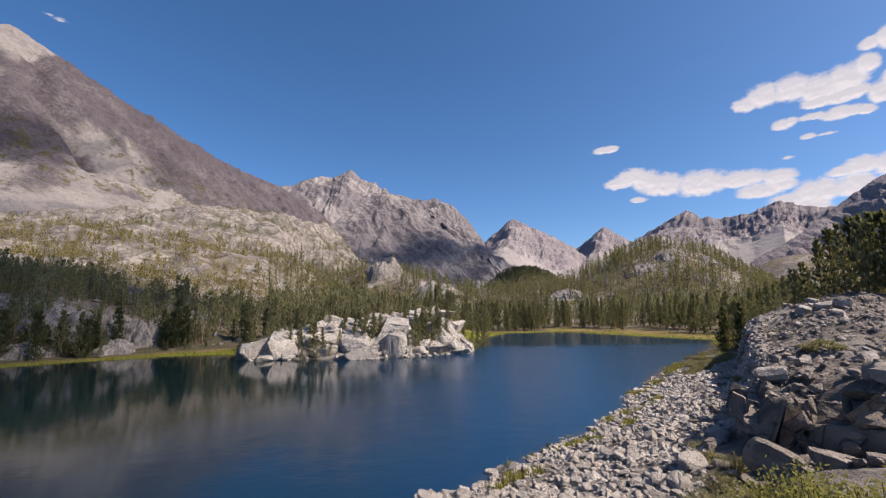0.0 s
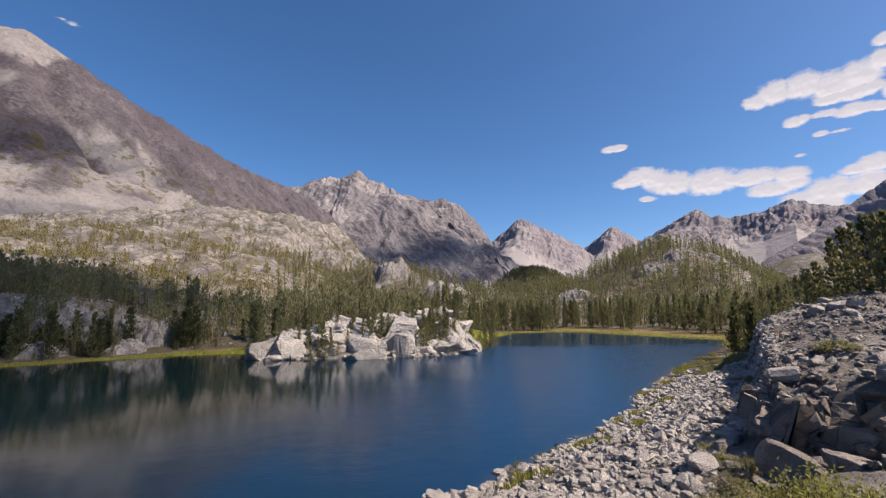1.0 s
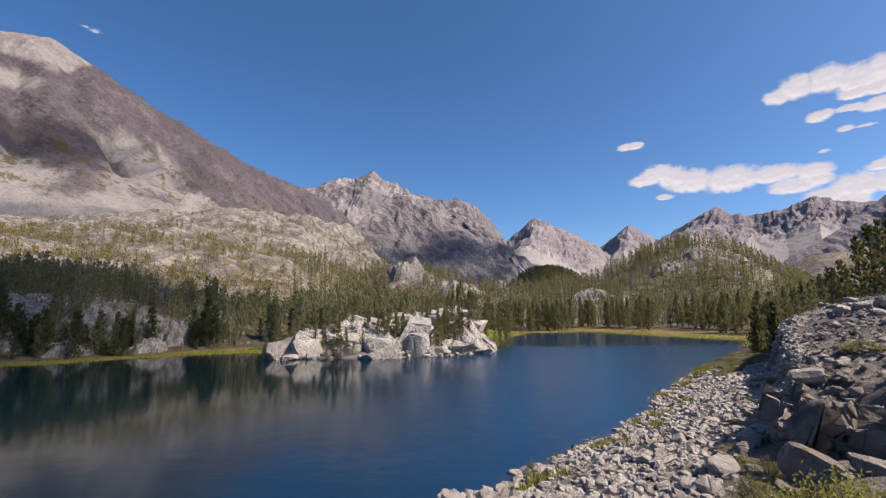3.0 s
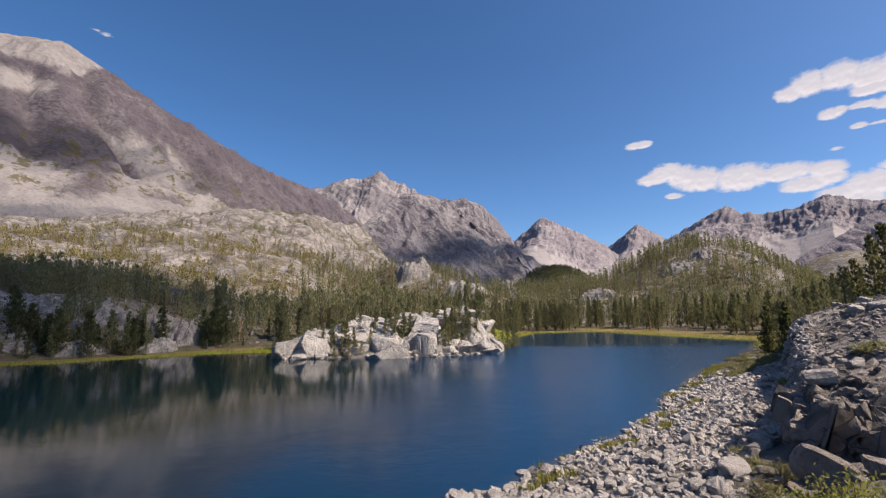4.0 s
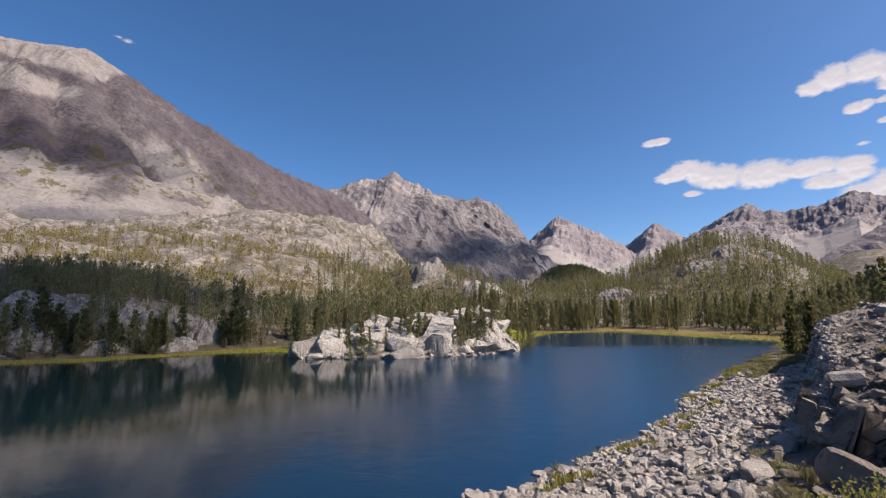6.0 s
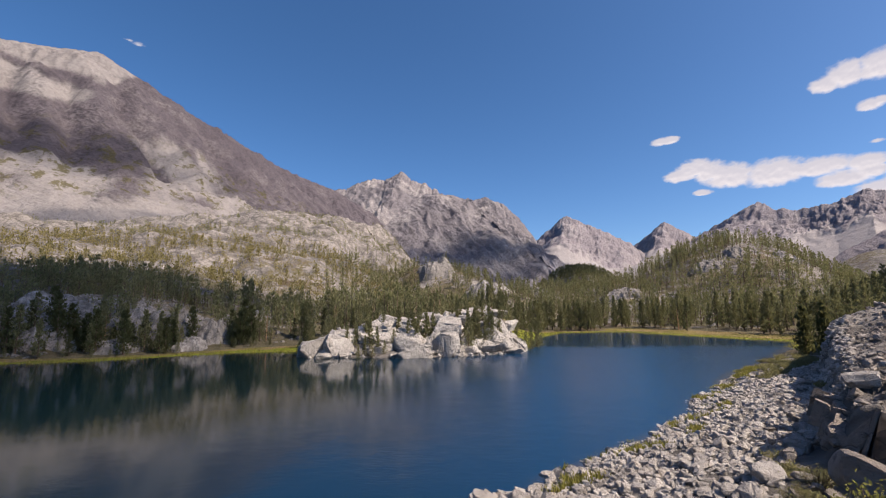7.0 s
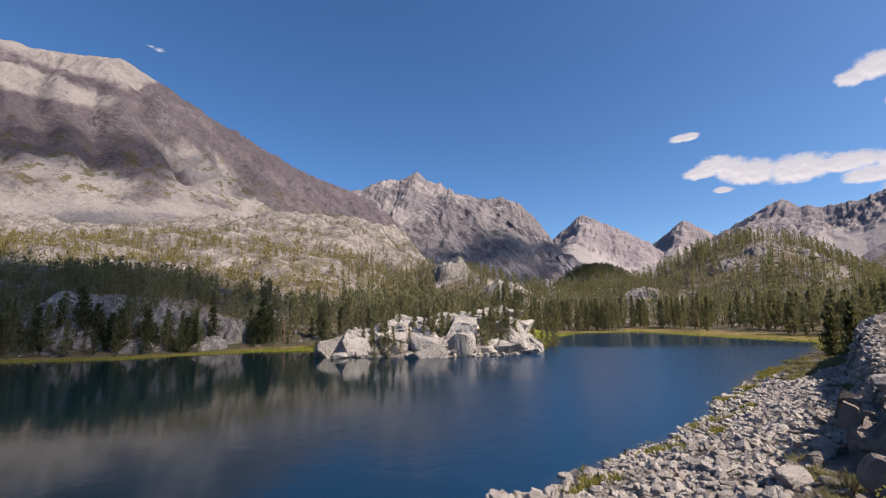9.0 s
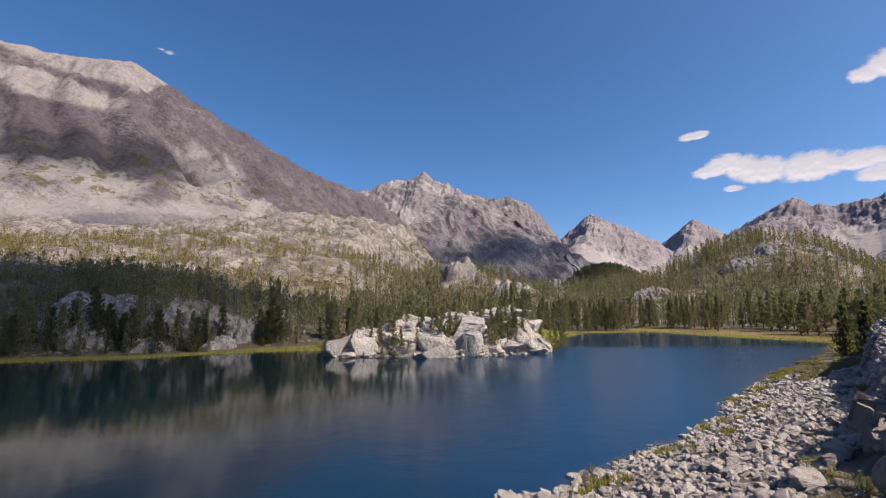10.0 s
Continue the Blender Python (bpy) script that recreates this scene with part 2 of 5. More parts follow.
def water_material():
    n = Nodes("lake water")
    pos = n.geo.outputs["Position"]
    # darker west, bluer east: cloud shade and sky reflection put into the colour
    deep = n.mix(n.ramp(n.math("ADD", n.axis(pos, 0), n.math("MULTIPLY", n.noise(0.03, 3, 0.5), 40.0)), -15.0, 30.0), (0.000912, 0.0076, 0.01216), (0.0032, 0.025, 0.064))
    shallow = n.math("ADD", n.attribute("shallow"), n.math("MULTIPLY", n.math("SUBTRACT", n.noise(0.5, 5, 0.65), 0.5), 0.6))
    deep = n.mix(n.ramp(shallow, 0.35, 1.2, 0.0, 0.7), deep, (0.06, 0.05, 0.042))
    ripple = n.noise(2.2, 3, 0.6, stretch=(0.7, 1.6, 1.0))
    open_water = n.math("ADD", n.axis(pos, 0), n.math("MULTIPLY", n.noise(0.03, 3, 0.5), 40.0))
    lee = n.math("ADD", n.math("MULTIPLY", n.math("SUBTRACT", 124.0, n.axis(pos, 1)), 1.6), n.math("MULTIPLY", n.noise(0.05, 3, 0.5), 30.0))
    open_water = n.math("MINIMUM", open_water, lee)
    wind = n.ramp(open_water, -10.0, 32.0, 0.5, 2.2)
    n.bump(n.math("MULTIPLY", n.math("ADD", ripple, n.math("MULTIPLY", n.noise(0.5, 2, 0.5), 2.0)), wind), 0.009, 0.8)
    n.bsdf.inputs["IOR"].default_value = 1.33
    return n.done(deep, n.ramp(open_water, -10.0, 32.0, 0.05, 0.24), 0.31)


WATER = water_material()


def foliage(name, a, b, tips, by_object=True):
    n = Nodes(name)
    r = n.object_random() if by_object else n.attribute("tone")
    c = n.mix(r, a, b)
    c = n.mix(n.ramp(n.island_random(), 0.3, 1.0, 0.0, 0.65), c, tips)
    n.done(c, 0.75, 0.2)
    tl = n.t.nodes.new("ShaderNodeBsdfTranslucent")
    n.set(tl.inputs["Color"], n.mix(0.5, c, (0.228, 0.2128, 0.0836)))
    m = n.t.nodes.new("ShaderNodeMixShader")
    m.inputs[0].default_value = 0.5
    n.link(n.bsdf.outputs[0], m.inputs[1])
    n.link(tl.outputs[0], m.inputs[2])
    n.link(m.outputs[0], n.out.inputs["Surface"])
    return n.mat


NEEDLES = foliage("pine needles", (0.10, 0.118, 0.058), (0.18, 0.186, 0.096), (0.245, 0.235, 0.14))
NEEDLES_DARK = foliage("dark pine needles", (0.04, 0.055, 0.026), (0.06, 0.074, 0.034), (0.09, 0.10, 0.05))
NEEDLES_FAR = foliage("distant pine needles", (0.092, 0.11, 0.052), (0.175, 0.182, 0.09), (0.24, 0.23, 0.135), False)
# yellow copy of the needles, with the bench's sunlight put into the colour
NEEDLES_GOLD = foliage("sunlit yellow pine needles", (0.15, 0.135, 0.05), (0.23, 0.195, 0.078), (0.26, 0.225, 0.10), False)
LEAVES = foliage("willow leaves", (0.16, 0.175, 0.035), (0.25, 0.245, 0.055), (0.32, 0.29, 0.09))
SAGE = foliage("sage leaves", (0.15, 0.155, 0.075), (0.23, 0.22, 0.11), (0.29, 0.27, 0.16))
GRASS = foliage("shore grass", (0.16, 0.18, 0.03), (0.25, 0.225, 0.055), (0.30, 0.265, 0.09), False)


def bark_material():
    n = Nodes("pine bark")
    f = n.noise(3.0, 6, 0.7, stretch=(2, 2, 0.4))
    n.bump(f, 0.05)
    c = n.mix(n.ramp(f, 0.3, 0.7), (0.0836, 0.057, 0.038), (0.1672, 0.1292, 0.0988))
    return n.done(c, 0.95, 0.1)


BARK = bark_material()


def cloud_material():
    n = Nodes("cloud vapour")
    glow = n.t.nodes.new("ShaderNodeEmission")
    # clouds glow, with their light and shade put into the emission colour
    n.set(glow.inputs["Color"], n.mix(n.ramp(n.attribute("shade"), -0.5, 0.9), (0.37, 0.385, 0.46), (0.50, 0.505, 0.56)))
    clear = n.t.nodes.new("ShaderNodeBsdfTransparent")
    m = n.t.nodes.new("ShaderNodeMixShader")
    body = n.math("ADD", n.attribute("cover"), n.math("MULTIPLY", n.math("SUBTRACT", n.noise(0.010, 8, 0.6), 0.5), 0.55))
    n.link(n.ramp(body, -0.3, 0.7, 0.0, 0.98), m.inputs[0])
    n.link(clear.outputs[0], m.inputs[1])
    n.link(glow.outputs[0], m.inputs[2])
    n.link(m.outputs[0], n.out.inputs["Surface"])
    return n.mat


CLOUD = cloud_material()

# ---- the lie of the land ----
SHORE = [(1, 25), (3, 29), (6, 32), (12, 38), (18, 47), (27, 61), (33, 71), (52, 95), (77, 129), (84, 139), (71, 164), (54, 199),
         (28, 195), (13, 158), (7, 114), (5, 106), (-8, 98), (-22, 95), (-31, 96), (-41, 94), (-48, 107), (-53, 110), (-65, 106),
         (-73, 99), (-86, 87), (-109, 78), (-142, 52), (-150, 10), (-120, -22), (-70, -14), (-32, 4), (-10, 19)]


def shore_distance(x, y):
    """Metres from the shoreline: positive on land, negative on the lake."""
    best, inside = np.full(x.shape, 1e9), np.zeros(x.shape, bool)
    for (ax, ay), (bx, by) in zip(SHORE, SHORE[1:] + SHORE[:1]):
        dx, dy = bx - ax, by - ay
        t = np.clip(((x - ax) * dx + (y - ay) * dy) / (dx * dx + dy * dy), 0, 1)
        best = np.minimum(best, np.hypot(x - ax - t * dx, y - ay - t * dy))
        if ay != by:
            inside ^= ((ay > y) != (by > y)) & (x < (bx - ax) * (y - ay) / (by - ay) + ax)
    d = np.where(inside, -best, best)
    return d + 1.1 * fbm(x / 7.0, y / 7.0, 3) * smooth(np.hypot(x, y), 10, 60)


def flank(x, y):
    """Distance up the western flank from its foot, and how far it holds."""
    s = -0.6 * (x + 72) + 0.8 * (y - 100)
    s = s + 22 * fbm(x / 90.0 + 3, y / 90.0, 3) * smooth(s, 10, 80)
    hold = 1 - smooth(x + 0.05 * y + 55 * fbm(x / 90.0, y / 90.0, 3), -190, 25)
    return s, hold * (1 - 0.7 * smooth(y, 650, 1100) * smooth(x, -420, -250))


FLANK_S = [-40, 2, 10, 18, 60, 100, 180, 300, 540, 680, 900, 2600]
FLANK_Z = [0, 0, 0.6, 2.4, 16, 20, 36, 64, 116, 128, 138, 190]
# bearing, distance, top above the valley, across, along, power of the edge
HILLS = [(-22, 620, 12, 120, 90, 1.0), (9.5, 420, 13, 50, 50, 1.0), (4.8, 370, 12, 40, 50, 1.0), (25.5, 440, 42, 64, 100, 1.2), (19, 400, 12, 60, 60, 1.0), (31.5, 420, 14, 45, 80, 1.2), (15.2, 330, 8, 22, 24, 1.2), (37, 330, 4, 60, 90, 1.0),
         (10.4, 900, 63, 85, 80, 1.5), (1.0, 300, 16, 28, 30, 1.4), (-5, 420, 30, 45, 60, 1.2), (39, 1250, 92, 130, 190, 1.2), (33, 1500, 60, 90, 120, 1.0),
         (-5, 121, 6.0, 15, 11, 1.2), (-16, 114, 4.5, 13, 9, 1.2), (0.5, 116, 4.0, 9, 8, 1.2), (-8, 150, 6.0, 40, 25, 1.0)]


def land(x, y):
    """Height of the ground without its fine relief."""
    x, y = np.asarray(x, float), np.asarray(y, float)
    d, r = shore_distance(x, y), np.hypot(x, y)
    s, hold = flank(x, y)
    z = np.where(d < 0, np.maximum(d * 0.35, -6.0) - 0.15, 0.25 * smooth(d, 0, 4) - 0.1 + 0.028 * np.clip(d - 12, 0, 1200))
    lift = np.interp(np.degrees(np.arctan2(x, y)), [-90, -56, -45, -40, -34, -26, -16, -8], [0.8, 0.82, 0.86, 0.95, 1.06, 1.10, 1.05, 1.0])
    z = z + np.interp(s, FLANK_S, FLANK_Z) * (1 + (lift - 1) * smooth(s, 150, 400)) * hold * smooth(d, 1, 14)
    for bearing, dist, top, wide, deep, power in HILLS:
        cx, cy = at(bearing, dist)
        b = radians(bearing)
        u, v = (x - cx) * math.cos(b) - (y - cy) * math.sin(b), (x - cx) * math.sin(b) + (y - cy) * math.cos(b)
        q = ((u / wide) ** 2 + (v / deep) ** 2) ** power
        z = z + top * np.exp(-q) * smooth(d, -1, 6)
    # the eastern bluff: a steep edge over the talus, then a broad rocky back
    bearing = np.degrees(np.arctan2(x, y))
    edge = 32.8 + 0.9 * noise2(r / 9.0, 0.5) + 0.8 * smooth(r, 55, 95)
    side = (bearing - edge) * np.pi / 180 * r
    swing = np.clip(bearing - 33, 0, 20)
    low = np.interp(r, [0, 20, 25, 28, 34], [5.5, 3.6, 2.9, 2.8, 2.8]) + 0.10 * swing
    crest = np.interp(bearing, [32, 34.1, 37.1, 39, 40.8, 42.4, 46, 60], [-4.2, -1.7, -0.4, 0.3, 0.9, 1.1, 0.9, 1.5])
    sight = -8.5 + (crest + 8.5) * np.interp(r, [28, 36, 45, 60, 75], [0, 0.2, 0.36, 0.74, 1.0])
    high = (10 + np.minimum(r, 75) * np.tan(np.radians(sight))) * np.interp(r, [75, 85, 110, 170, 300], [1, 0.97, 0.75, 0.6, 0.5])
    step = smooth(r + 0.6 * noise2(x / 3.0, y / 3.0), 27.2, 28.4)
    back = low * (1 - step) + high * step
    foot = 0.22 * np.clip(d, 0, 30)
    front = smooth(side, -0.8, 1.6) * (1 - smooth(bearing, 75, 110)) * (1 - smooth(r, 150, 260))
    near = (1 - smooth(r, 70, 130)) * smooth(d, 0, 2)
    z = z + near * (1 - hold) * np.minimum(foot, 4.0) * (1 - front)
    z = np.where(front > 0, z * (1 - front) + np.maximum(back, np.where(r > 90, 0.8 * z, 0)) * front, z)
    # the rise on which the camera stands
    stand = np.interp(r, [0, 2, 5, 9, 14, 22, 30], [8.3, 8.0, 7.2, 6.0, 4.2, 1.5, -1.0])
    return np.where(d > 0, np.maximum(z, stand * smooth(d, 0, 5)), z)


def relief(x, y, z, d):
    s, hold = flank(x, y)
    r = np.hypot(x, y)
    rough = smooth(s, 12, 40) * hold * 2.4 + smooth(s, 140, 420) * (hold > 0.02) * 4.0 + smooth(r, 205, 300) * 1.6
    ledge = ridged(x / 26.0, y / 26.0, 3, 0.45) - 0.6
    ledge = np.where(r > 300, ridged(x / 70.0 + noise2(x / 90.0, y / 90.0), y / 70.0, 2, 0.5) - 0.5, ledge)
    cliff = smooth(s, 12, 22) * (1 - smooth(s, 74, 100)) * hold * smooth(-x - 0.25 * y, 0, 40)
    bench = smooth(s, 110, 200) * (1 - smooth(s, 640, 760)) * smooth(hold, 0.0, 0.3)
    jut = cliff * (2.6 * blocky(x, y, 13.0, 1) + 1.1 * blocky(x, y, 4.5, 2)) + bench * (3.2 * blocky(x, y, 46.0, 3) + 2.2 * blocky(x, y, 17.0, 4) + 1.0 * blocky(x, y, 7.0, 8))
    bluff = smooth(np.degrees(np.arctan2(x, y)), 33, 36) * smooth(r, 24, 30) * (1 - smooth(r, 90, 140))
    swell = (ridged(x / 85.0 + 4, y / 60.0, 3, 0.5) - 0.6) * 5.0 * smooth(s, 160, 420) * smooth(hold, 0.0, 0.3)
    out = swell + rough * ledge + jut + bluff * (0.75 * blocky(x, y, 6.0, 5) + 0.35 * blocky(x, y, 2.2, 6) + 0.12 * blocky(x, y, 0.8, 7)) + (0.12 + 0.5 * np.exp(-((x + 16) / 34) ** 2 - ((y - 108) / 16) ** 2)) * fbm(x / 2.0, y / 2.0, 3) * smooth(d, 0.5, 4)
    return out * smooth(d, 1, 9)


def ground_height(x, y):
    x, y = np.asarray(x, float), np.asarray(y, float)
    z = land(x, y)
    return z + relief(x, y, z, shore_distance(x, y))


def build_ground():
    fine = np.arange(-62, 55, 0.28)
    bearings = np.radians(np.concatenate([fine, np.arange(55, 298, 3.0)]))
    radii = np.concatenate([[0.02, 0.5, 1.0, 1.5], 2.0 * 1.03 ** np.arange(0, 78), 20.0 * 1.0095 ** np.arange(0, 376), 700.0 * 1.02 ** np.arange(0, 97)])
    R, B = np.meshgrid(radii, bearings, indexing="ij")
    x, y = R * np.sin(B), R * np.cos(B)
    d = shore_distance(x, y)
    base = land(x, y)
    z = base + relief(x, y, base, d)
    s, hold = flank(x, y)
    deg = np.degrees(np.arctan2(x, y))
    strip = (d > -2) * np.where(x < -44, 1 - smooth(d, 6, 10), np.where(y > 118, 1 - smooth(d, 7 + 12 * (x > 50), 13 + 12 * (x > 50)), 0))
    lush = (d > -2) * (1 - smooth(d + 2.5 * fbm(x / 9.0, y / 9.0, 2), 3.0, 6.0)) * np.where(x < -44, 1.0, np.where((y > 118) | ((y > 112) & (d < 1.2)), 1.0, 0.0))
    rocky = 0.18 + 0.42 * smooth(s, 12, 30) * hold * (1 - 0.75 * smooth(s, 90, 120)) + 0.32 * smooth(s, 105, 160) * hold + 0.3 * smooth(s, 250, 380) * hold
    rocky = rocky + 0.4 * smooth(fbm(x / 60.0, y / 35.0, 4), 0.0, 0.4) * smooth(np.hypot(x, y), 180, 260) + 0.25 * smooth(np.hypot(x, y), 230, 280) * (x > -20)
    pen = np.exp(-(((x + 14) / 34) ** 2 + ((y - 106) / 13) ** 2) ** 1.5)
    east = smooth(deg, 20, 26) * (1 - smooth(np.hypot(x, y), 95, 130)) + (np.hypot(x, y) < 60) * (deg > -60)
    rocky = np.clip(np.maximum(rocky, np.maximum(pen * 1.2, east * 1.0)), 0, 1.2)
    me = mesh_of("ground", np.stack([x, y, z], -1).reshape(-1, 3), grid_faces(len(radii), len(bearings), True), True,
                 {"meadow": strip.ravel(), "lush": lush.ravel(), "rocky": rocky.ravel()})
    return put("ground", me, GROUND, label="granite valley floor with meadow, duff and bare rock", category="ground", kind="structure")


build_ground()
wx, wy = np.meshgrid(np.linspace(-220, 150, 180), np.linspace(-60, 235, 180))
shallow = 1 - smooth(-shore_distance(wx, wy), -0.5, 2.0)
lake = np.stack([wx, wy, 0 * wx], -1).reshape(-1, 3)
put("water", mesh_of("water", lake, grid_faces(180, 180), True, {"shallow": shallow.ravel()}), WATER, label="still deep blue alpine lake water", category="water", kind="structure")


# ---- mountains ----
def mountain(label, material, ridge, reach, back, drop, seed, jag=14.0, spurs=60.0, spacing=120.0, cols=420, rows=150, hollow=0.35, apron=0.6, fit_view=False, gullies=(), crag=0.34, cliff=0.0, bands=0.0):
    """A range along a ridge of (bearing, elevation, distance): spurs and gullies run down both sides into an apron of scree."""
    pts = np.array([(*at(b, dist), rise(e, dist)) for b, e, dist in ridge])
    step = np.concatenate([[0], np.cumsum(np.hypot(*np.diff(pts[:, :2], axis=0).T))])
    u = np.linspace(0, step[-1], cols)
    cx, cy, cz = (np.interp(u, step, pts[:, k]) for k in range(3))
    k = np.exp(-np.linspace(-2, 2, 41) ** 2)
    k /= k.sum()
    px, py = (np.convolve(np.pad(c, 20, "reflect", reflect_type="odd"), k, "valid") for c in (cx, cy))
    tx, ty = np.gradient(px), np.gradient(py)
    ln = np.hypot(tx, ty)
    nx, ny = ty / ln, -tx / ln
    flip = -1 if (nx * px + ny * py).mean() > 0 else 1
    w = np.concatenate([-back * np.linspace(1, 0.0, rows // 4, endpoint=False) ** 1.5, reach * np.linspace(0, 1, rows - rows // 4) ** 1.35])
    W, U = np.meshgrid(w, u, indexing="ij")
    x, y = px + flip * nx * W, py + flip * ny * W
    crest = jag * ridged(u / 90.0 + seed, 0 * u + seed, 5, 0.6) - jag * 1.1
    f = np.abs(W) / np.where(W < 0, back, reach)
    z0 = cz + crest * (1 - smooth(f, 0.0, 0.16))
    wander = 60 * fbm(U / 300.0 + seed, W / 300.0, 2)
    warp = spacing * 0.9 * fbm(x / (spacing * 2.2) + seed, y / (spacing * 2.2), 3)
    spur = 0.42 * ridged((U + wander + warp) / spacing + 3.1 * seed, (W + warp) / (spacing * 1.3) + seed, 5, 0.5) + 0.58 * ridged((x + warp) / (spacing * 0.8), (y - warp) / (spacing * 0.8), 4, 0.5) - 0.9
    wall = apron * (0.75 + 0.9 * fbm(x / 300.0 + seed, y / 300.0, 3))
    if fit_view:
        toe = EYE.z + (np.hypot(px, py) - 0.62 * reach) * np.tan(np.radians(np.interp(np.degrees(np.arctan2(px, py)), [-57, -48, -40, -34, -26, -15], [11.4, 11.6, 12.0, 9.5, 5.0, 0.0])))
        drop = np.clip((cz - toe) / 0.75, 60, 900)
    fall = (1 - (1 - f) ** (1 + hollow)) * drop * (1 - cliff) + drop * cliff * (smooth(f, -0.35 * wall, wall) - smooth(0 * f, -0.35 * wall, wall)) + fit_view * 260 * smooth(f, 0.95, 1.0)
    cut, fan = np.zeros_like(W), np.zeros_like(W)
    bear, away = np.degrees(np.arctan2(x, y)), np.hypot(x, y)
    for top, foot, wide, deep in gullies:
        off = np.radians(bear - top - (foot - top) * smooth(f, 0.1, apron)) * away - 22 * noise2(W / 120.0, 0 * W + top)
        cut = cut + deep * np.exp(-(off / wide) ** 2) * smooth(f, 0.04, 0.3) * (1 - smooth(f, apron - 0.32, apron + 0.1))
        fan = np.maximum(fan, min(1.3, deep / 45.0) * (0.85 + 0.5 * fbm(U / 60.0, W / 90.0, 3)) * np.exp(-(off / (wide * (0.32 + 3.2 * smooth(f, apron - 0.26, apron + 0.1)))) ** 2) * smooth(f, 0.12, 0.3))
    z = z0 - fall - cut + 9 * fan * smooth(f, apron - 0.12, apron) * (1 - smooth(f, apron, apron + 0.2)) + spurs * spur * smooth(f, 0.0, 0.12) * (1 - smooth(f, apron, apron + 0.25))
    crags = (ridged(x / 70.0 + seed, (y + z0) / 70.0, 4, 0.55) - 0.8) * (1 - 0.8 * np.clip(fan, 0, 1))
    z = z + crag * spurs * crags * smooth(f, 0.0, 0.06) * (1 - smooth(f, apron, apron + 0.1)) + 0.11 * spurs * fbm(x / 45.0, y / 45.0, 5, 0.6) * smooth(f, 0.0, 0.05)
    if bands:
        tier = z / 46.0 + 0.8 * fbm(x / 500.0, y / 500.0, 2) + 0.0004 * U
        z = z + bands * (2 * np.abs(2 * (tier % 1.0) - 1) - 1) * smooth(f, 0.0, 0.05) * (1 - smooth(f, apron, apron + 0.1)) * (0.5 + fbm(x / 160.0, y / 160.0, 3))
    gully = smooth(0.15 - spur, 0.0, 0.7)
    cone = 0.16 * ridged((U + wander) / 160.0 + seed, 0 * U, 2) + 0.10 * fbm(U / 90.0, W / 200.0, 3)
    scree = np.maximum(smooth(f + cone - 0.18, apron - 0.05, apron + 0.08), 0.14 * gully * smooth(f, 0.15, 0.5))
    scree = np.maximum(scree, fan)
    mottle = 0.35 * fbm(x / 190.0 + 2, y / 190.0, 4) + 0.6 * fbm((U - 0.9 * W) / 420.0 + 3, (W + 0.15 * U) / 75.0, 4)
    streak = fbm((U + wander) / 34.0, W / 420.0, 4) * smooth(f, 0.03, 0.2)
    scree = np.maximum(scree, 0.6 * smooth(streak + 0.5 * mottle, 0.1, 0.6))
    # sunlit zones and a shadow band, in the colour, fitted to the camera's view
    if fit_view:
        up = np.degrees(np.arctan2(z - EYE.z, away)) + 1.6 * mottle
        lit_cap = smooth(up - np.interp(bear, [-57, -50.5, -48, -45.7, -43], [20.6, 20.2, 20.4, 22.2, 25.0]), -0.3, 0.8) * (1 - 0.75 * np.exp(-((up - 22.9 + 0.12 * (bear + 50)) / 0.5) ** 2))
        along, aside = 0.85 * (bear + 38.4) - 0.53 * (up - 16.2), 0.53 * (bear + 38.4) + 0.85 * (up - 16.2)
        lit_flow = smooth(1.2 - np.hypot(along / 7.6, aside / 2.7) + 0.8 * mottle + 0.5 * streak, 0.0, 1.0)
        rim = np.exp(-((f - 0.012) / 0.012) ** 2) * smooth(fbm(U / 120.0, 0 * U, 3), 0.0, 0.3)
        scree = np.maximum(np.where(f < apron - 0.12, 0.35 * scree, scree), np.maximum(np.maximum(0.78 * lit_cap, 0.9 * lit_flow), 0.7 * rim))
    turf = smooth(f, 0.35, 0.55) * (1 - smooth(f, apron, apron + 0.08))
    faces = grid_faces(rows, cols)
    faces = faces[:, ::-1] if flip > 0 else faces
    me = mesh_of("mountain", np.stack([x, y, z], -1).reshape(-1, 3), faces, True, {"scree": scree.ravel(), "turf": turf.ravel()})
    return put("mountain", me, material, label=label, category="mountain", kind="structure")


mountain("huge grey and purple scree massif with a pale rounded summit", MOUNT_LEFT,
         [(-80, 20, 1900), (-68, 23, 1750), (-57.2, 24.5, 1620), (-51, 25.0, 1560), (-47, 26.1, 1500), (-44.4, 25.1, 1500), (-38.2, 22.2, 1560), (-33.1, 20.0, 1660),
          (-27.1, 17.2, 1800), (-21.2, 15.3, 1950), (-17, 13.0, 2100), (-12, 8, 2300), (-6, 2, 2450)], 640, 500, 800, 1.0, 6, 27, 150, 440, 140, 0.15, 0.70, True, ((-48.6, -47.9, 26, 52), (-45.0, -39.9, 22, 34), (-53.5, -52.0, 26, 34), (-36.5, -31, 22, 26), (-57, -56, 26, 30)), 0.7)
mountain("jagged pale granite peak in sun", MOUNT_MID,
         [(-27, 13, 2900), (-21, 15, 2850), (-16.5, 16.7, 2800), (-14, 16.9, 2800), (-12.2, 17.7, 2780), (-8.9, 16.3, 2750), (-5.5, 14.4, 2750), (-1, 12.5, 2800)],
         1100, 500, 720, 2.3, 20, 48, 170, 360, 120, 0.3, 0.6)
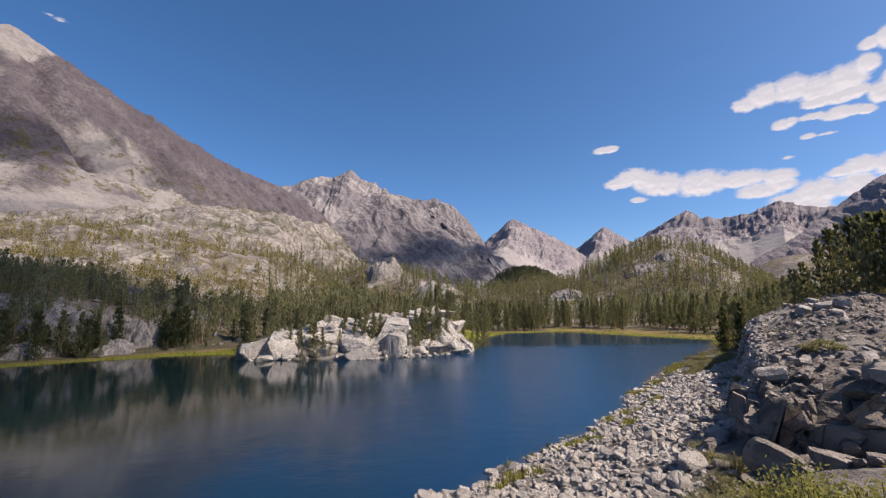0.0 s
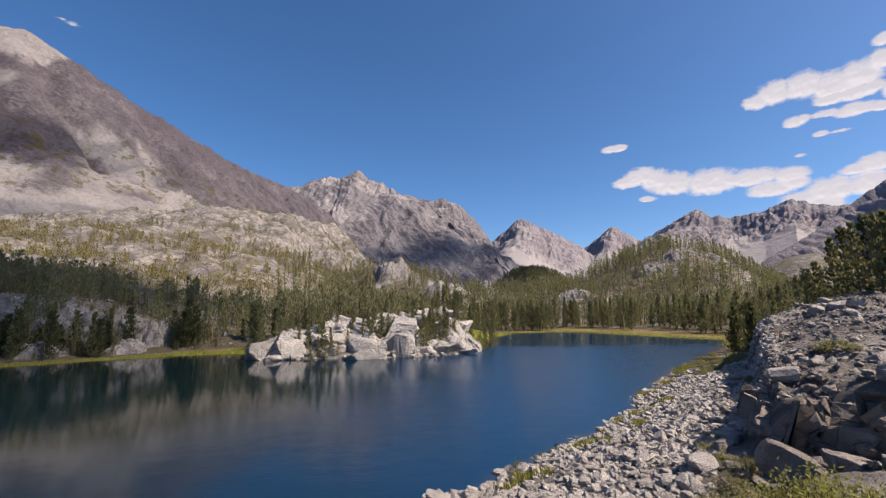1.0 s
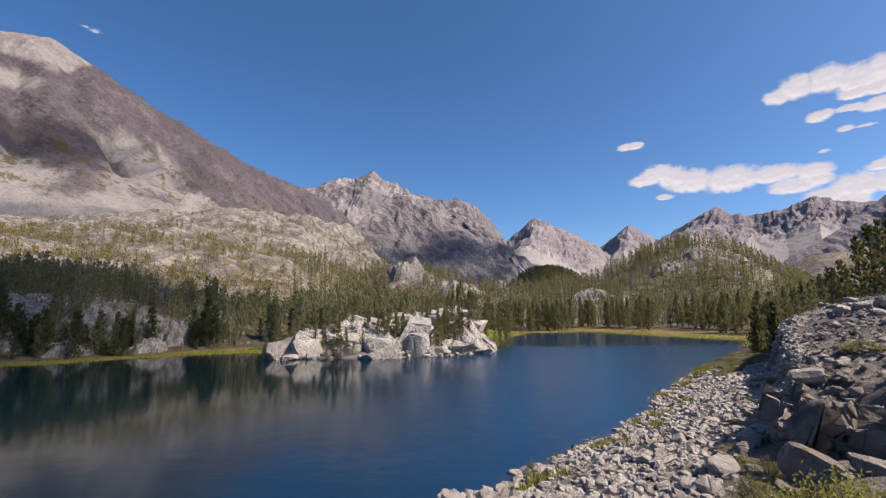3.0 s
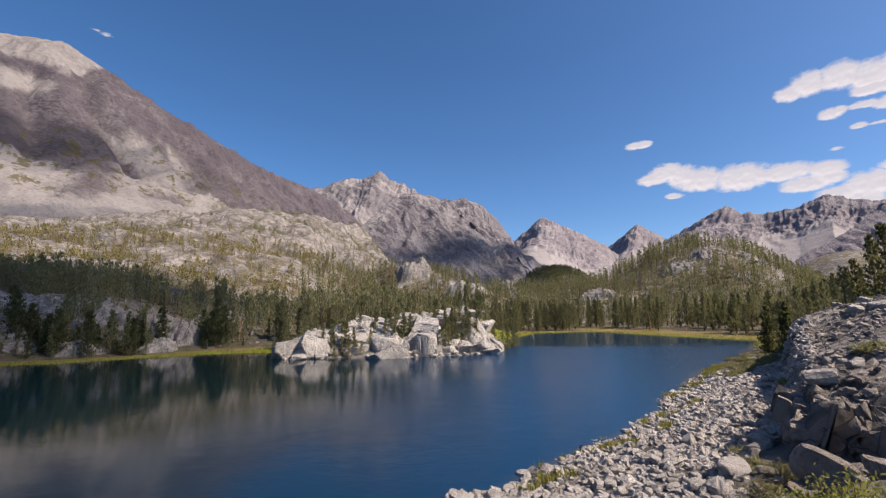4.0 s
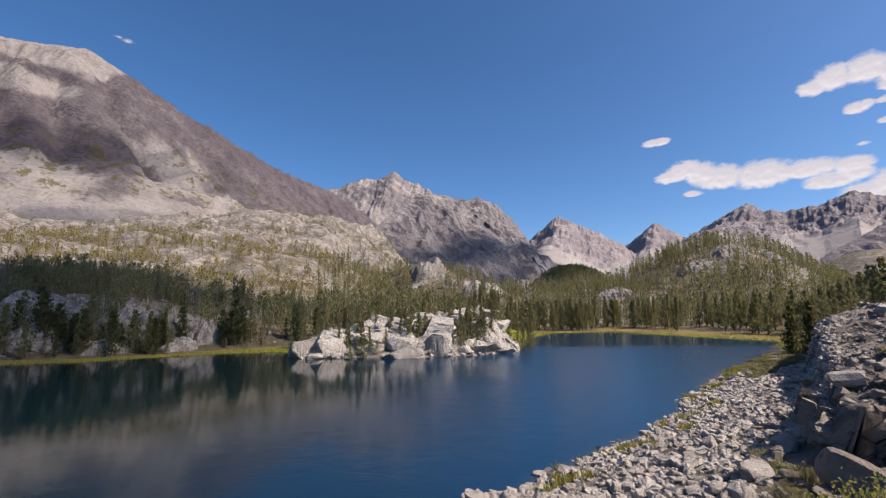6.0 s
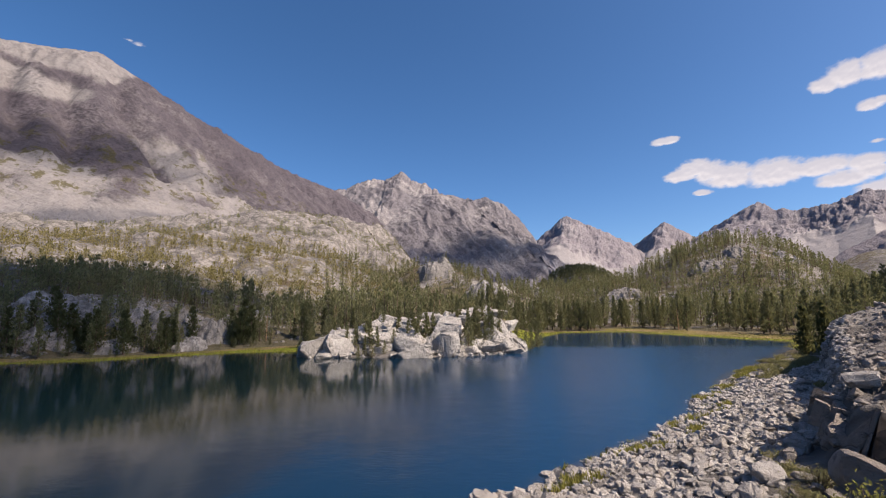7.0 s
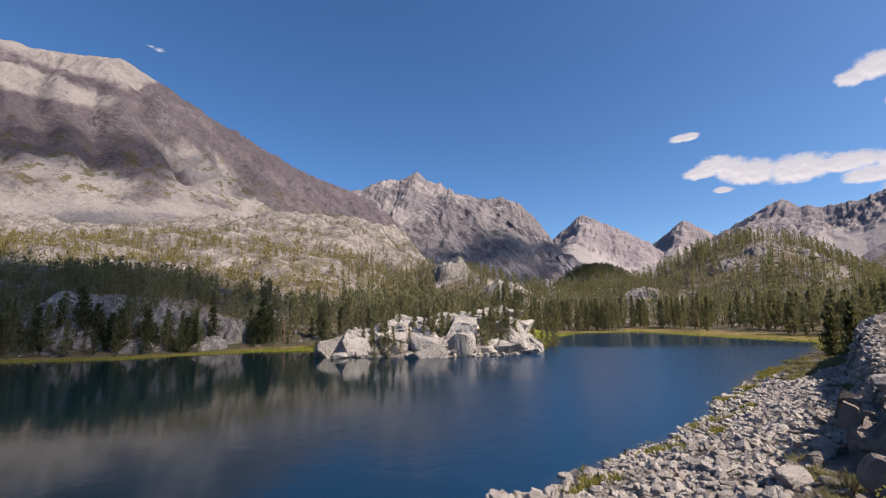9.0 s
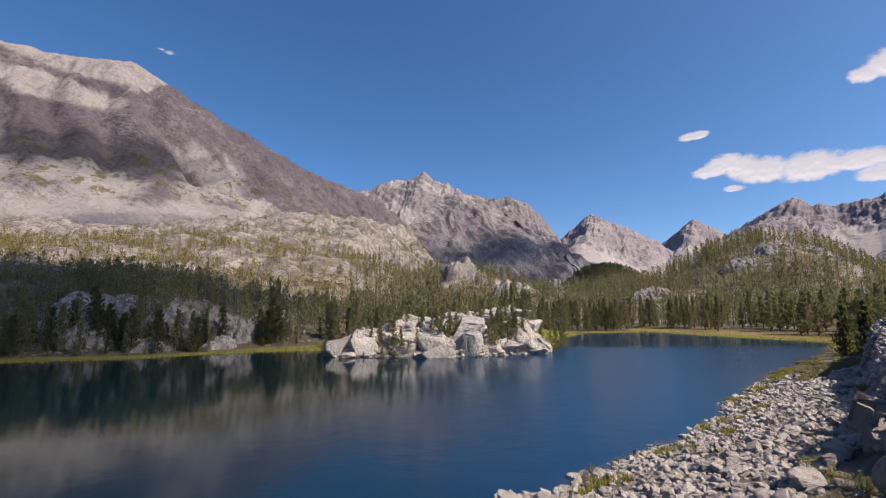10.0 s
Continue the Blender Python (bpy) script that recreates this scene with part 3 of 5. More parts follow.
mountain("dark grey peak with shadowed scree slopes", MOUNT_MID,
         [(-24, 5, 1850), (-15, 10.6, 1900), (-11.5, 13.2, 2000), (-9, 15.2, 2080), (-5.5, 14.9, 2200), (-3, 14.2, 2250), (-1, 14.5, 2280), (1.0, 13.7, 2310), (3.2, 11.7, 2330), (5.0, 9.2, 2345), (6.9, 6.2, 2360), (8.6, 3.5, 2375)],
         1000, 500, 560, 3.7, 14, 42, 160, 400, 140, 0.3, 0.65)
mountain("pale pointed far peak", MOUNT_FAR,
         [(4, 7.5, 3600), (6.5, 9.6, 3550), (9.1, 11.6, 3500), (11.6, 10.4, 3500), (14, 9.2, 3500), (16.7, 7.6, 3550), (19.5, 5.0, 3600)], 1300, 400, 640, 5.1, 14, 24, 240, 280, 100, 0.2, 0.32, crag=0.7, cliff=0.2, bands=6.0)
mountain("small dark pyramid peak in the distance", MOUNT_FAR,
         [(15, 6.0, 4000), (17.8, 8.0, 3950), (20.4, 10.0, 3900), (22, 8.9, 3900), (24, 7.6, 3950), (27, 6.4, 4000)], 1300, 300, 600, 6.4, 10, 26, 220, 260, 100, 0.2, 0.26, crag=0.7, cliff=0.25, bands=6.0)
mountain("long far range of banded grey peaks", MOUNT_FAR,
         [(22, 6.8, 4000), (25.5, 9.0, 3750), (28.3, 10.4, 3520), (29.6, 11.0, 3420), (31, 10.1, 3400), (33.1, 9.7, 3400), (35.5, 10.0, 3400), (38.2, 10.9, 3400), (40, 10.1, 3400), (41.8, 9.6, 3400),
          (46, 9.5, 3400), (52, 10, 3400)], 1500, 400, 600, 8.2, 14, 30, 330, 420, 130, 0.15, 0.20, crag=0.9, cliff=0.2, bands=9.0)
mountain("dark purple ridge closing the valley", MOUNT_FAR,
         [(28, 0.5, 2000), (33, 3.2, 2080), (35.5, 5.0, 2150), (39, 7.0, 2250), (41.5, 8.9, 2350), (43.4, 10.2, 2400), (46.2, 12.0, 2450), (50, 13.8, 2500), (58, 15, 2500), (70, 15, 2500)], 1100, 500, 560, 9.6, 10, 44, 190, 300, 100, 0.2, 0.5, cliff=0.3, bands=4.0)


# ---- clouds ----
def lobed(u, v, lobes, seed, grain):
    """Cloud density: the strongest of some lobes (u, v, half width, half height), flat below and billowing above."""
    best = np.full(u.shape, -3.0)
    for a, b, w, h in lobes:
        q = 1 - ((u - a) / w) ** 2 - ((v - b) / np.where(v < b, h * 0.7, h)) ** 2
        best = np.maximum(best, q)
    billow = ridged(u / grain + seed, v / (grain * 0.6), 4, 0.55) - 0.75
    return best + 0.22 * billow + 0.42 * fbm(u / (grain * 1.6) - seed, v / (grain * 0.8), 4, 0.55)


def cloud(label, lobes, seed, grain=1.1, thin=0.0):
    """A far cloud in the sky's backdrop; lobes in degrees of bearing and elevation."""
    pad = 1.2
    u = np.arange(min(a - w for a, b, w, h in lobes) - pad, max(a + w for a, b, w, h in lobes) + pad, 0.09)
    v = np.arange(min(b - h for a, b, w, h in lobes) - pad, max(b + h for a, b, w, h in lobes) + pad, 0.09)
    V, U = np.meshgrid(v, u, indexing="ij")
    d = lobed(U, V, lobes, seed, grain) - thin
    shade = lobed(U + 0.12, V + 0.35, lobes, seed, grain)
    bu, bv = np.radians(U), np.radians(V)
    far = 4930.0 - 60 * np.clip(d, 0, 1.5)
    x, y, z = far * np.sin(bu) * np.cos(bv), far * np.cos(bu) * np.cos(bv), EYE.z + far * np.sin(bv)
    faces = grid_faces(len(v), len(u))
    faces = faces[d.ravel()[faces].max(1) > -0.5]
    me = mesh_of("cloud", np.stack([x, y, z], -1).reshape(-1, 3), faces, True, {"cover": d.ravel(), "shade": (shade - d).ravel()})
    return put("cloud", me, CLOUD, label=label, category="cloud", group="clouds", kind="structure")


cloud("long flat-based white cumulus cloud over the far range", [(22.5, 14.9, 1.79, 0.8), (24.1, 15.5, 1.87, 1.19), (25.7, 14.8, 1.9, 1.3), (27.4, 14.1, 2.62, 1.55), (31.2, 13.7, 3.21, 1.62), (35.0, 13.6, 2.95, 1.07), (38.4, 13.4, 1.64, 0.8), (36.6, 12.1, 2.13, 0.94), (38.6, 12.5, 1.36, 0.8)], 1)
cloud("white cumulus cloud rising behind the far range", [(38.9, 10.8, 1.78, 0.8), (41.4, 11.3, 2.26, 1.32), (43.9, 11.3, 1.9, 1.37), (44.9, 13.1, 1.67, 0.93), (46.7, 12.8, 1.5, 1.25), (43.2, 12.8, 1.19, 0.64), (40.8, 10.1, 1.68, 1.11), (49, 12, 2.5, 2)], 2)
cloud("bright white cumulus cloud bank high in the sky", [(36.2, 21.2, 1.29, 0.9), (37.8, 21.6, 1.53, 1.42), (40.2, 21.5, 1.77, 1.48), (42.6, 20.9, 2.04, 1.44), (44.6, 21.3, 1.77, 1.38), (46.1, 22.0, 0.97, 1.06)], 3)
cloud("narrow white cloud below the high bank", [(42.3, 19.8, 1.41, 0.73), (44.0, 19.8, 1.72, 0.81), (45.3, 20.0, 0.91, 0.6)], 10, 0.9)
cloud("thin white cloud streak under the cloud bank", [(41.7, 18.6, 1.19, 0.42), (43.9, 18.3, 1.72, 0.72), (45.6, 18.1, 0.82, 0.5)], 4, 0.8)
cloud("white cumulus cloud beside the bank", [(46.7, 19.2, 0.94, 1.07), (47.9, 19.6, 1.03, 1.89), (49.5, 20, 1.5, 2)], 11)
cloud("white cumulus cloud high over the far ridge", [(46.5, 23.7, 0.89, 0.66), (47.9, 23.7, 1.05, 1.19), (49.5, 24, 1.6, 1.5)], 12)
cloud("small bright white oval cloud", [(21.1, 19.1, 1.46, 0.53), (22.0, 19.2, 0.79, 0.39)], 5, 0.8)
cloud("small white cloud puff under the bank", [(39.2, 18.4, 1.01, 0.66), (39.9, 18.6, 0.63, 0.49)], 6, 0.8)
cloud("small thin white cloud scrap", [(41.1, 16.8, 0.75, 0.38), (42.6, 16.7, 0.9, 0.2)], 7, 0.7, 0.2)
cloud("tiny faint cloud scrap", [(39.3, 15.1, 0.6, 0.24)], 13, 0.7, 0.3)
cloud("small white cloud scrap below the long cloud", [(24.6, 12.8, 0.99, 0.4)], 8, 0.7)
cloud("faint wisp of cloud beside the summit", [(-43.5, 27.85, 1.0, 0.4), (-44.3, 28.0, 0.9, 0.2)], 9, 0.6, 0.85)


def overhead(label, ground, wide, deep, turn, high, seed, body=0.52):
    """An unseen cumulus cloud added to cast shade; ground: the place that it shades along the sun's rays."""
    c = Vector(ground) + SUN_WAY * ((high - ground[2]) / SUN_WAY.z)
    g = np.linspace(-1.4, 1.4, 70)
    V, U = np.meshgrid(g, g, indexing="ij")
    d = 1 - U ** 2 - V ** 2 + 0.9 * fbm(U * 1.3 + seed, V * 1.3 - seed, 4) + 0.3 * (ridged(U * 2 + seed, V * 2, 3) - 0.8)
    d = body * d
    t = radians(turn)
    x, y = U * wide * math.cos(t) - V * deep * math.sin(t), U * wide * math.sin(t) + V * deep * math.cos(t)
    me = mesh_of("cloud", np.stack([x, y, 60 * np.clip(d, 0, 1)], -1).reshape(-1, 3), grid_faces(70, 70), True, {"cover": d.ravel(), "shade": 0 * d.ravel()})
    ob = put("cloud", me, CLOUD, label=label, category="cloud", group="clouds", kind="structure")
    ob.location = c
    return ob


# unseen clouds, each added sunward of the ground that it shades
overhead("broad white cumulus cloud, unseen, added to shade the west shore", (-164, 94, 8), 116, 110, 15, 1500, 21, 0.7)
overhead("small white cumulus cloud, unseen, added to shade the slope forest", (-96, 168, 14), 45, 24, 25, 1500, 27, 0.4)
overhead("white cumulus cloud, unseen, added to shade the massif", (-890, 770, 350), 320, 120, 42, 1900, 22, 0.3)
overhead("long white cumulus cloud, unseen, added to shade the scree", (-640, 700, 190), 250, 60, 48, 1900, 29, 0.34)
overhead("white cumulus cloud, unseen, added to shade the peaks", (-10, 1700, 190), 480, 170, 0, 2700, 25, 0.5)
overhead("white cumulus cloud, unseen, added to shade the knoll", (165, 885, 100), 120, 80, 0, 1900, 26, 0.85)


# ---- conifers ----
def pine(seed, tall, wide, whorls=16, per=5, leafy=5, bare=0.12, size=1.0, limbs=True, spray=0.7):
    """Arrays of a mountain pine: a tapered trunk with limbs, and needle clumps on uneven whorls of branches."""
    rng = np.random.RandomState(seed)
    lean = rng.uniform(-0.03, 0.03, 2) * tall
    V, F = [], []

    def tube(p, q, ra, rb, sides=5):
        p, q = np.array(p, float), np.array(q, float)
        ax = (q - p) / np.linalg.norm(q - p)
        e1 = np.cross(ax, [0.3, 0.7, 0.64])
        e1 /= np.linalg.norm(e1)
        e2 = np.cross(ax, e1)
        t = np.arange(sides) * 2 * np.pi / sides
        ring = np.cos(t)[:, None] * e1 + np.sin(t)[:, None] * e2
        n = sum(len(v) for v in V)
        V.append(np.concatenate([p + ra * ring, q + rb * ring]))
        for k in range(sides):
            m = (k + 1) % sides
            F.extend([(n + k, n + m, n + sides + m), (n + k, n + sides + m, n + sides + k)])
    r0 = 0.016 * tall + 0.05
    mid = np.array([lean[0] * 0.4, lean[1] * 0.4, tall * 0.5])
    tube((0, 0, -0.4), mid, r0, r0 * 0.55, 6 if limbs else 3)
    tube(mid, (lean[0], lean[1], tall * 0.97), r0 * 0.55, 0.02, 5 if limbs else 3)
    LV = []
    for w in range(whorls):
        h = bare + (1 - bare) * (w + rng.uniform(0, 0.9)) / whorls
        if h > 0.985:
            continue
        shape = min(1.0, (h - bare + 0.08) / 0.12) * (1.03 - h) ** 0.72 * 1.12
        turn = rng.uniform(0, 6.28)
        for b in range(per):
            if rng.rand() < 0.2:
                continue
            t = turn + b * 6.283 / per + rng.uniform(-0.6, 0.6)
            length = wide * 0.5 * shape * rng.choice([0.6, 0.8, 1.0, 1.15])
            way = np.array([math.cos(t), math.sin(t), rng.uniform(0.05, 0.55) + 0.6 * h])
            centre = np.array([lean[0] * h, lean[1] * h, tall * (h + rng.uniform(-0.5, 0.35) / whorls * (1 - bare))])
            if limbs and length > 0.45 and w % 2 == 0 and b % 2 == 0:
                tube(centre, centre + way * length * 0.8, 0.018 + 0.004 * tall * (1 - h), 0.01, 3)
            # tufts of needles that sweep up along the branch, thickest at its end
            for c in range(leafy):
                f = 1.0 - 0.85 * (c / leafy) + rng.uniform(-0.1, 0.1)
                p = centre + way * length * f + rng.normal(0, 0.16, 3) * length * spray
                g = size * rng.uniform(0.55, 1.1)
                e = rng.normal(0, 1, (2, 3))
                e /= np.linalg.norm(e, axis=1)[:, None]
                tip = way * 0.35 + np.array([0, 0, rng.uniform(0.5, 1.1)]) + rng.normal(0, 0.2, 3)
                LV.append([p + e[0] * g * 0.36, p - e[0] * g * 0.36, p + tip * g * 0.7])
                if limbs:
                    LV.append([p + e[1] * g * 0.34 + tip * g * 0.15, p - e[1] * g * 0.3, p + (tip + e[0] * 0.6) * g * 0.6])
    L = np.array(LV).reshape(-1, 3)
    return np.concatenate(V), np.array(F), L, np.arange(len(L)).reshape(-1, 3)


def pine_thing(seed, tall, wide, label, **kw):
    tv, tf, lv, lf = pine(seed, tall, wide, **kw)
    root = put("pine_tree", None, label=label, category="tree", group="lakeside pines")
    put("trunk", mesh_of("trunk", tv, tf), BARK, parent=root)
    put("crown", mesh_of("crown", lv, lf), NEEDLES_DARK if "dark" in label else NEEDLES, parent=root)
    return root


def scatter(seed, count, test, box):
    """Points of an even scatter in a plan box that pass a test giving each one's chance."""
    rng = np.random.RandomState(seed)
    x, y = rng.uniform(box[0], box[1], count), rng.uniform(box[2], box[3], count)
    keep = rng.rand(count) < test(x, y)
    return x[keep], y[keep]


def in_view(x, y, lo=-61, hi=50):
    b = np.degrees(np.arctan2(x, y))
    return (b > lo) & (b < hi)


def stand(name, label, seed, x, y, tall, material, variants, squash=0.12):
    """Many trees too far off to count, as one mesh."""
    rng = np.random.RandomState(seed)
    z = ground_height(x, y)
    V, F, S, T, n = [], [], [], [], 0
    pick, tone = rng.randint(0, len(variants), len(x)), rng.rand(len(x))
    for k in range(len(x)):
        tv, tf, lv, lf, h = variants[pick[k]]
        t, g = rng.uniform(0, 6.28), tall[k] / h
        m = np.array([[math.cos(t), -math.sin(t), 0], [math.sin(t), math.cos(t), 0], [0, 0, 1]]) * g
        m[:2] *= rng.uniform(0.85, 1.25)
        V.append(np.concatenate([tv, lv]) @ m.T + np.array([x[k], y[k], z[k] - 0.1]))
        F.append(np.concatenate([tf, lf + len(tv)]) + n)
        S.append(np.concatenate([np.ones(len(tf)), np.zeros(len(lf))]))
        T.append(np.full(len(tv) + len(lv), tone[k]))
        n += len(tv) + len(lv)
    me = mesh_of(name, np.concatenate(V), np.concatenate(F), False, {"tone": np.concatenate(T)}, np.concatenate(S))
    return put(name, me, material, BARK, label=label, category="forest", kind="stuff")


FAR_PINES = [(*pine(40 + k, 10.0, w, whorls=13, per=4, leafy=3, size=1.0, limbs=False, bare=bare, spray=1.0), 10.0)
             for k, (w, bare) in enumerate(((3.0, 0.02), (4.6, 0.0), (3.6, 0.04), (5.2, 0.01), (2.8, 0.06), (4.0, 0.0)))]
VALLEY_PINES = [(*pine(50 + k, 10.0, w, whorls=11, per=3, leafy=2, size=1.2, limbs=False, bare=bare, spray=0.9), 10.0)
                for k, (w, bare) in enumerate(((2.2, 0.03), (2.6, 0.06), (3.2, 0.02), (2.2, 0.1), (3.6, 0.03), (2.8, 0.02)))]
SCRUB_PINES = [(*pine(60 + k, 10.0, w, whorls=6, per=4, leafy=2, size=2.0, limbs=False, bare=0.0, spray=1.0), 10.0) for k, w in enumerate((4.5, 6.0, 7.5))]
rng = np.random.RandomState(5)


def slope_chance(x, y):
    d = shore_distance(x, y)
    s, hold = flank(x, y)
    clump = fbm(x / 22.0 + 5, y / 22.0, 3)
    return (d > 22) * in_view(x, y) * smooth(s, 8, 16) * (1 - 0.55 * smooth(s, 56, 70)) * (1 - smooth(s, 84, 104)) * hold * smooth(clump, -0.25, 0.2) * (1 - 0.76 * smooth(s, 18, 26) * (1 - smooth(s, 56, 66)) * smooth(-x - y * 0.45, 0, 30))


x, y = scatter(21, 84000, slope_chance, (-420, 0, 60, 420))
stand("slope_forest", "dense dark green pine forest on a rocky slope", 22, x, y, 3.5 + 7.0 * rng.rand(len(x)) ** 1.7, NEEDLES_FAR, FAR_PINES)


def bench_chance(x, y):
    s, hold = flank(x, y)
    clump = fbm(x / 40.0 - 2, y / 40.0, 3)
    return in_view(x, y) * smooth(s, 85, 110) * (1 - smooth(s, 220, 340)) * hold * smooth(clump, -0.45, 0.2)


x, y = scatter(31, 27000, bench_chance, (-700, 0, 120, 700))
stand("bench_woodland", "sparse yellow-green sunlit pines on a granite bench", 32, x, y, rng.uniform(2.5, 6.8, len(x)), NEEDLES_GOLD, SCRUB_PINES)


def ledge_chance(x, y):
    s, hold = flank(x, y)
    clump = fbm(x / 60.0 + 8, y / 30.0, 3)
    return in_view(x, y) * smooth(s, 230, 300) * (1 - smooth(s, 560, 680)) * (hold > 0.08) * np.where(x > -260, smooth(clump, -0.1, 0.15), smooth(clump, 0.10, 0.28)) * (0.4 + 0.6 * smooth(x, -350, -150))


x, y = scatter(33, 46000, ledge_chance, (-1000, 30, 200, 900))
stand("ledge_scrub", "low dark scrub pines on granite ledges", 34, x, y, rng.uniform(1.8, 5.0, len(x)), NEEDLES_FAR, SCRUB_PINES)


def valley_chance(x, y):
    d, r = shore_distance(x, y), np.hypot(x, y)
    b = np.degrees(np.arctan2(x, y))
    s, hold = flank(x, y)
    clump = fbm(x / 25.0 + 1, y / 25.0 - 4, 3)
    bare = sum(np.exp(-(((x - at(p, q)[0]) ** 2 + (y - at(p, q)[1]) ** 2) / w ** 2)) for p, q, w in ((14.8, 322, 13), (14.8, 306, 9), (24.2, 354, 11), (26.8, 370, 11), (-0.7, 352, 20), (-0.7, 330, 17), (-0.7, 312, 12), (5.3, 368, 11), (5.3, 350, 8), (-7.6, 404, 18), (-7.6, 380, 16), (-7.6, 358, 10), (31.2, 376, 9), (-3.5, 322, 11)))
    meadow = 32 + 10 * (x > 50)
    return (d > meadow) * in_view(x, y, -22, 52) * (y > 135) * (1 - hold * smooth(s, 30, 80)) * (r < 620) * smooth(clump, -0.6, -0.1) * (1 - np.clip(bare, 0, 1)) * ((b < 33) | (r > 210))


x, y = scatter(41, 17000, valley_chance, (-150, 480, 120, 620))
stand("valley_forest", "tall green pine forest on a low rocky hill", 42, x, y, rng.uniform(6, 13.5, len(x)), NEEDLES_FAR, VALLEY_PINES)
x, y = scatter(43, 3600, lambda x, y: np.exp(-(((x - at(10.6, 900)[0]) / 60) ** 2 + ((y - at(10.6, 880)[1]) / 70) ** 2)), (40, 300, 760, 1000))
stand("knoll_forest", "dark forested knoll below the peaks", 44, x, y, rng.uniform(10, 15, len(x)), NEEDLES_FAR, SCRUB_PINES)

# single pines round the lake, on the rocky point and on the bluff
KINDS = [pine_thing(70 + k, 10.0, w, lab, whorls=wh, per=5, leafy=8, bare=bare, size=0.68, spray=0.8) for k, (w, wh, bare, lab) in enumerate((
    (2.6, 20, 0.03, "slender green lodgepole pine on the lake shore"), (3.4, 19, 0.04, "green lodgepole pine among granite rocks"),
    (5.0, 17, 0.0, "bushy green whitebark pine low to the ground"), (2.8, 20, 0.08, "narrow lodgepole pine with a bare lower trunk"),
    (4.2, 20, 0.0, "broad dark green pine with dense limbs"), (3.0, 18, 0.1, "thin-crowned pine with a visible grey trunk")))]
DENSE = pine_thing(79, 10.0, 3.4, "dense dark green pine standing beside the bluff", whorls=26, per=7, leafy=8, bare=0.0, size=0.8, spray=0.8)
KINDS.append(DENSE)
placed = []


def plant(kind, x, y, tall, turn, lean=0.0):
    z = float(ground_height(np.array([x]), np.array([y]))[0])
    m = pose(x, y, z - 0.05, lean, 0, turn) @ Matrix.Diagonal((tall / 10, tall / 10, tall / 10, 1))
    if kind not in placed:
        placed.append(kind)
        KINDS[kind].matrix_world = m
        return KINDS[kind]
    ob = copy_thing(KINDS[kind], Matrix())
    ob.matrix_basis = m
    return ob


def plant_many(seed, count, test, box, lo, hi, kinds, most):
    x, y = scatter(seed, count, test, box)
    r = np.random.RandomState(seed + 1)
    for k in range(min(most, len(x))):
        plant(kinds[r.randint(len(kinds))], x[k], y[k], r.uniform(lo, hi), r.uniform(0, 360), r.uniform(-2, 2))


plant(6, *at(32.1, 112), 9.6, 20)
plant(6, *at(33.7, 118), 10.5, 80)
plant(2, *at(34.7, 128), 7.5, 140)
plant(1, *at(35.6, 135), 8.5, 140)
for k, (b, r, h, kind) in enumerate(((38.4, 88, 5.5, 2), (39.4, 92, 7.5, 4), (40.6, 84, 8.8, 1), (41.5, 90, 10.5, 4), (42.4, 83, 9.5, 0), (43.1, 87, 11.5, 4), (43.9, 82, 10.5, 1), (44.6, 88, 12.5, 3),
                                     (45.5, 82, 11.5, 4), (46.4, 87, 11.5, 0), (47.3, 83, 12, 1), (48.5, 86, 12, 4), (36.8, 104, 7.0, 2), (37.6, 112, 9.0, 1), (38.8, 118, 10.0, 0), (36.2, 125, 9.0, 3))):
    plant(kind, *at(b, r), h, 37 * k)


SNAG = Nodes("weathered orange dead wood")
SNAG.bump(SNAG.noise(4.0, 6, 0.7, stretch=(2, 2, 0.3)), 0.04)
SNAG = SNAG.done(SNAG.mix(SNAG.ramp(SNAG.noise(2.0, 5, 0.7, stretch=(2, 2, 0.4)), 0.3, 0.7), (0.28, 0.15, 0.08), (0.38, 0.26, 0.17)), 0.9, 0.1)


def snag(seed, b, r, tall):
    """A dead standing tree: a bare trunk with broken limbs."""
    tv, tf, lv, lf = pine(seed, tall, 2.4, whorls=9, per=4, leafy=0, bare=0.2)
    root = put("dead_tree", None, label="bare orange-brown dead pine standing among live trees", category="tree", group="dead trees")
    put("trunk", mesh_of("trunk", tv, tf), SNAG, parent=root)
    x, y = at(b, r)
    root.matrix_world = pose(x, y, float(ground_height(np.array([x]), np.array([y]))[0]) - 0.1, 0, 3, 40 * seed)
    return root


snag(7, -44.0, 140, 9.0)
snag(8, -43.2, 143, 7.5)
snag(9, -28.5, 142, 8.0)
snag(10, -8.2, 140, 8.5)
snag(11, 12.0, 226, 11.0)
snag(12, 21.0, 215, 10.0)


def west_shore(x, y):
    d = shore_distance(x, y)
    s, hold = flank(x, y)
    return (d > 8) * (d < 22) * (x < -46) * in_view(x, y) * smooth(s, 6, 10) * smooth(fbm(x / 14.0, y / 14.0, 2), -0.35, 0.1)


def point(x, y):
    d = shore_distance(x, y)
    q = ((x + 16) / 36) ** 2 + ((y - 116) / 14) ** 2
    return (d > 2.5) * (y > 102 + 4 * (x < -34)) * (q < 1.2) * 0.8


def north_shore(x, y):
    d = shore_distance(x, y)
    return (d > 9 + 10 * (x > 50)) * (d < 32 + 10 * (x > 50)) * (y > 120) * (x > -4) * in_view(x, y, -3, 40) * 0.8


